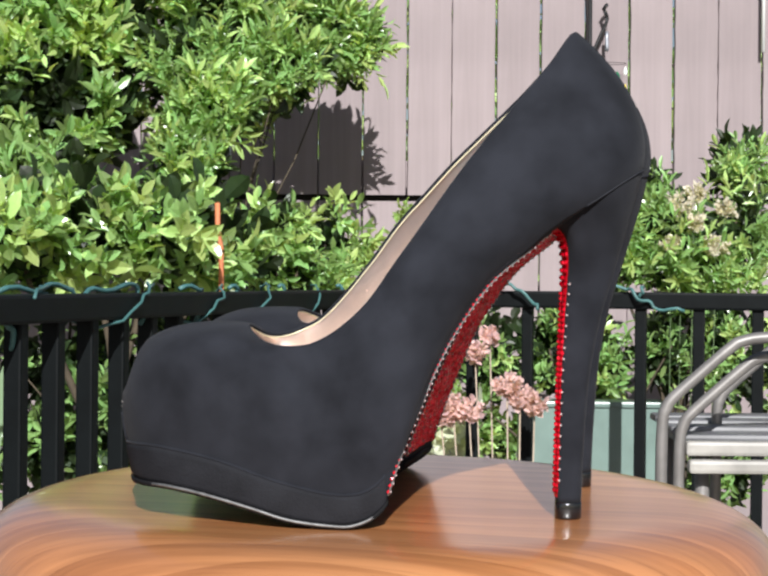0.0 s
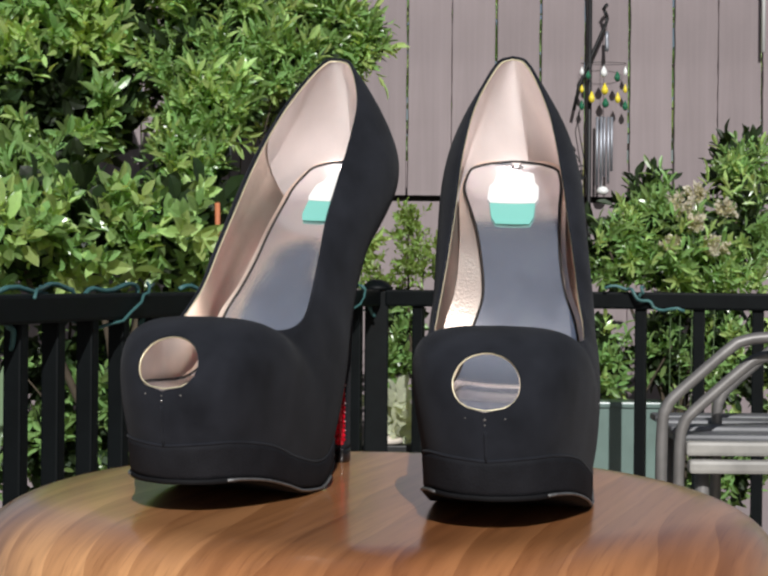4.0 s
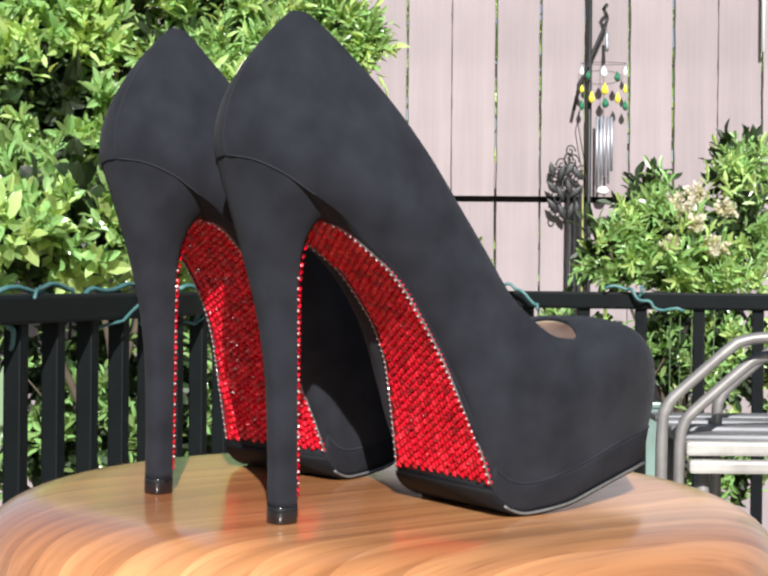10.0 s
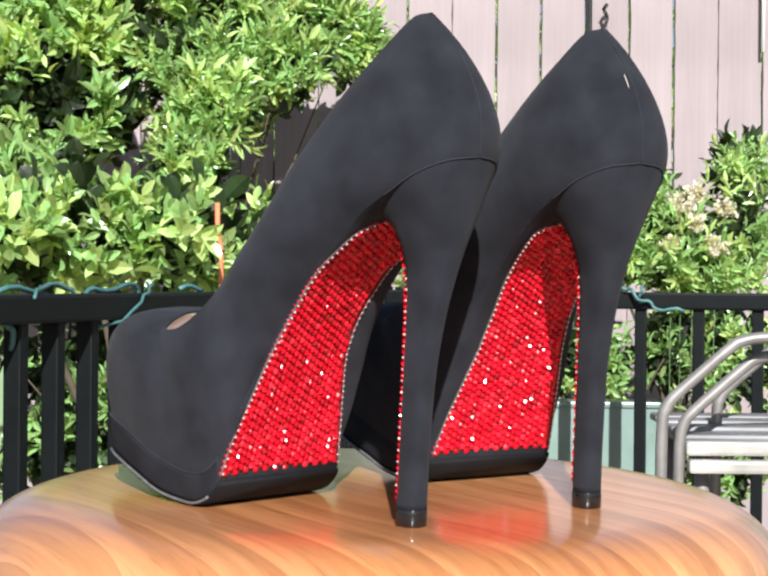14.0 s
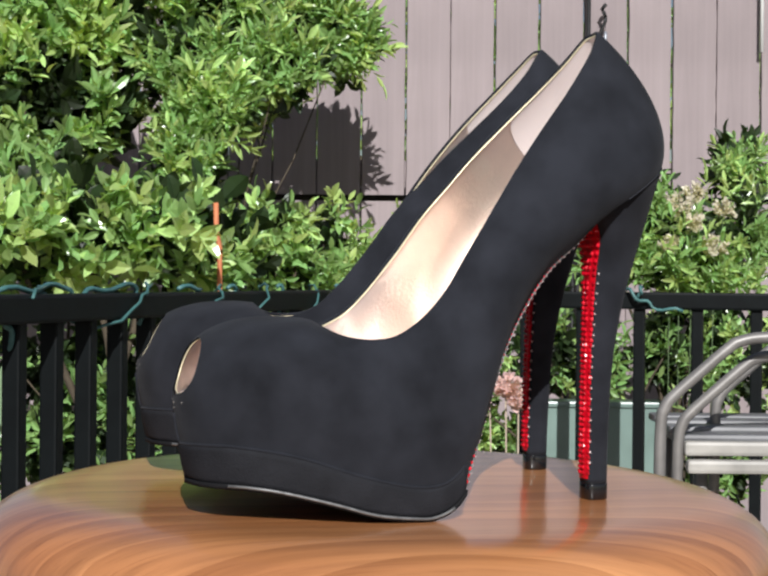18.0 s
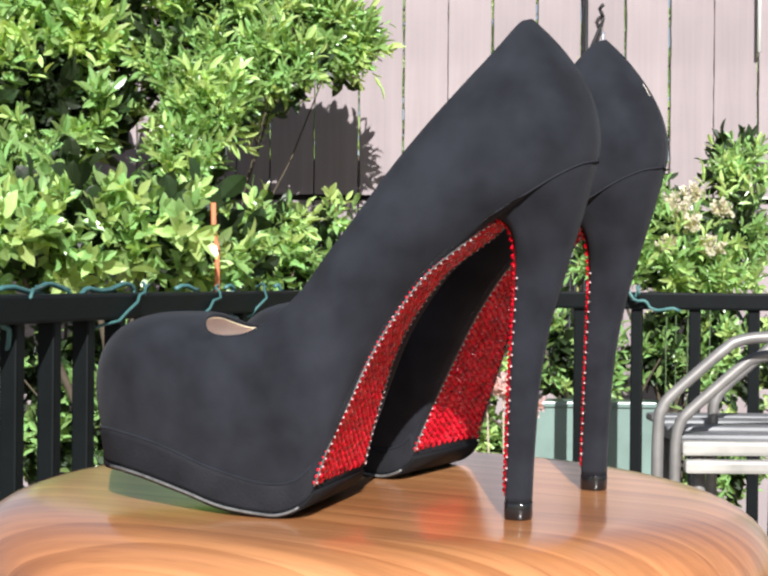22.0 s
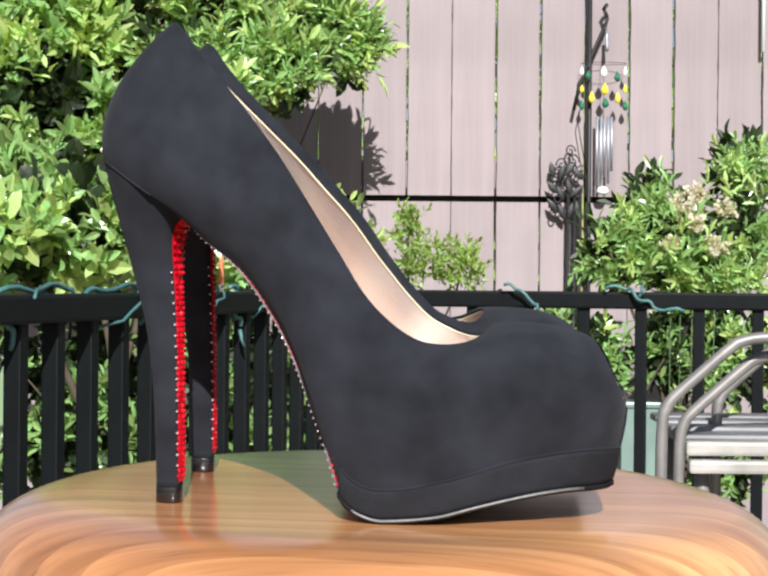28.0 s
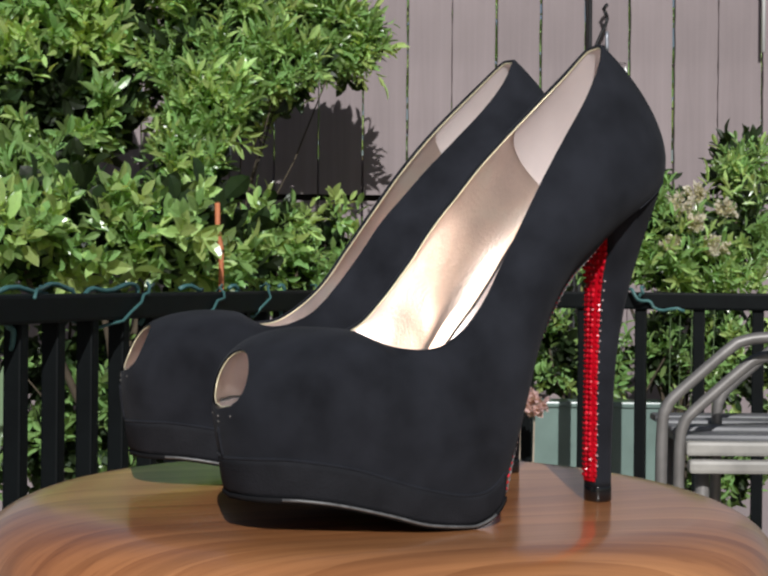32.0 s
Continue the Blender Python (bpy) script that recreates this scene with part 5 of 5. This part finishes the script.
part("bin", box_mesh("bin", (0.34, 0.10, 0.72), GLAZE, 0.008, (0, 0, 0.345)), planter)
part("rim", box_mesh("rim", (0.352, 0.112, 0.014), GLAZE, 0.004, (0, 0, 0.706)), planter)
stone = tagged(new("garden_stone", lathe([(0.0, 0.0), (0.030, 0.0), (0.040, 0.006), (0.038, 0.014), (0.024, 0.020), (0, 0.021)], STONE, "garden_stone", 20)), "pale flat stone on the planter ledge", "stone")
stone.matrix_basis = pose(0.012, 3.44, 0.605)
ledge = thing("plant_stand", "dark stand behind the railing", "plant stand", m=pose(0.03, 3.46, 0))
part("shelf", box_mesh("shelf", (0.16, 0.12, 0.02), IRON, 0.003, (0, 0, 0.595)), ledge)
for x in (-0.07, 0.07):
    part("leg", box_mesh("leg", (0.012, 0.10, 0.588), IRON, 0.002, (x, 0, 0.2935)), ledge)


def bend(points, k=4):
    """A rounder path through the points."""
    P = [Vector(p) for p in points]
    out = []
    for i in range(len(P) - 1):
        p0, p1, p2, p3 = P[max(i - 1, 0)], P[i], P[i + 1], P[min(i + 2, len(P) - 1)]
        for q in range(k):
            t = q / k
            out.append(0.5 * ((2 * p1) + (p2 - p0) * t + (2 * p0 - 5 * p1 + 4 * p2 - p3) * t * t + (3 * p1 - p0 - 3 * p2 + p3) * t ** 3))
    out.append(P[-1])
    return out


def patio_chair(x, y, low, ox, oy, label):
    c = thing("patio_chair", label, "chair", "stacked patio chairs", m=pose(x, y, 0))
    z = -low
    for o, d in ((0.0, 0.0), (ox, oy)):
        part("arm", tube([p + Vector((o, 0, 0)) for p in bend(((-0.004, d, 0), (-0.003, d, 0.45), (0.0, d, 0.62), (0.002, d, 0.765 + z), (0.008, d, 0.795 + z), (0.020, d, 0.813 + z), (0.066, d, 0.855 + z), (0.110, d, 0.893 + z), (0.130, d, 0.905 + z), (0.175, d, 0.912 + z), (0.30, d, 0.914 + z), (0.42, d, 0.90 + z), (0.45, d, 0.80), (0.46, d, 0.45), (0.47, d, 0.0)))], 0.0098, ALU, "arm", 10), c)
    part("front_bar", tube(((0.0, 0.0, 0.42), (ox, oy, 0.42)), 0.0105, ALU, "front_bar", 10), c)
    part("back_bar", tube(((0.46, 0.0, 0.44), (0.46 + ox, oy, 0.44)), 0.0105, ALU, "back_bar", 10), c)
    return c


patio_chair(0.453, 2.045, 0, 0.135, 0.25, "grey aluminium patio chair frame with curved arms")
patio_chair(0.490, 2.095, 0.030, 0.22, 0.25, "grey aluminium patio chair frame nested in another")
side = thing("patio_table", "low patio table with white and grey slats", "table", m=pose(0.78, 2.30, 0))
for k, (dy, z, m, th) in enumerate(((-0.24, 0.700, STRAP, 0.022), (-0.21, 0.727, STRAP, 0.024), (-0.12, 0.738, GREYSTRAP, 0.014), (-0.03, 0.744, GREYSTRAP, 0.014), (0.06, 0.748, GREYSTRAP, 0.014), (0.15, 0.75, GREYSTRAP, 0.014))):
    part("slat", box_mesh("slat", (0.56, 0.028 if m is STRAP else 0.075, th), m, 0.006, (0, dy, z)), side)
for x in (-0.25, 0.25):
    for y in (-0.2, 0.16):
        part("leg", tube(((x, y, 0), (x, y, 0.735)), 0.012, ALU, "leg", 10), side)
part("apron", box_mesh("apron", (0.52, 0.40, 0.012), GREYSTRAP, 0.003, (0, -0.02, 0.724)), side)


# ---- what moves ----
# seconds, turn of the seat in degrees, height of the seat above its mean in millimetres
# (the seat also runs a little out of true, sideways, in millimetres)
RUNOUT = ((0.0, 0.0), (7.0, 0.0), (7.5, 0.7), (8.0, 1.2), (8.5, 0.8), (9.5, 0.0), (25.5, 0.0), (27.5, 1.5), (28.0, 1.8), (28.5, 1.2), (29.0, 0.0), (32.0, 0.0))
TURN = ((0.0, 169.1, -1.7), (0.5, 174.5, -1.6), (1.0, 183.0, -1.45), (1.5, 190.3, -1.5), (2.0, 195.1, -1.5), (2.5, 208.0, -1.2), (3.0, 226.0, -0.8), (3.5, 237.0, -0.55),
        (5.5, 296.4, -1.7), (6.0, 313.9, -1.6), (6.5, 329.0, -1.3), (7.0, 341.3, -1.0), (7.5, 349.5, -0.6), (8.0, 356.4, -0.4), (8.5, 366.0, -0.4), (9.0, 378.5, -0.36),
        (9.5, 387.3, 0.0), (10.0, 397.5, 0.38), (10.5, 408.5, 0.4), (11.0, 416.4, 0.43), (11.5, 427.8, 0.6), (12.0, 440.0, 0.74), (12.5, 451.2, 0.7), (13.0, 461.6, 0.7),
        (13.5, 471.5, 0.8), (14.0, 483.4, 0.9), (14.5, 495.5, 1.3), (16.5, 521.0, 1.5), (17.0, 528.6, 1.56), (17.5, 538.5, 1.8), (18.0, 549.5, 2.0), (18.5, 556.5, 1.8),
        (19.0, 565.8, 1.7), (19.5, 569.5, 1.9), (20.0, 560.8, 2.2), (20.5, 546.5, 1.9), (21.0, 531.8, 1.5), (21.5, 522.5, 1.4), (22.0, 512.1, 1.3), (22.5, 494.0, 1.0),
        (23.0, 480.3, 0.76), (23.5, 468.5, 0.7), (24.0, 455.6, 0.63), (24.5, 441.8, 0.6), (25.0, 426.7, 0.6), (25.5, 410.0, 0.5), (27.5, 369.5, -0.1), (28.0, 355.2, 0.2),
        (28.5, 338.5, -0.8), (29.0, 317.5, -1.5), (29.5, 300.5, -1.2), (30.0, 284.9, -0.8), (30.5, 266.8, -1.0), (31.0, 249.4, -1.35), (31.5, 230.5, -1.7), (32.0, 200.2, -1.97))


def motions():
    rows = []
    t = 0.0
    while t < 32.0001:
        rows.append((round(t, 2), TILT @ pose(smooth_at(RUNOUT, t, 1) / 1000, 0, smooth_at(TURN, t, 2) / 1000) @ pose(0, 0, 0, 0, 0, smooth_at(TURN, t, 1))))
        t += 0.2
    walk(SEAT, rows)
    walk(LEFT, [(t, m @ LEFT_AT) for t, m in rows])
    walk(RIGHT, [(t, m @ RIGHT_AT) for t, m in rows])


motions()
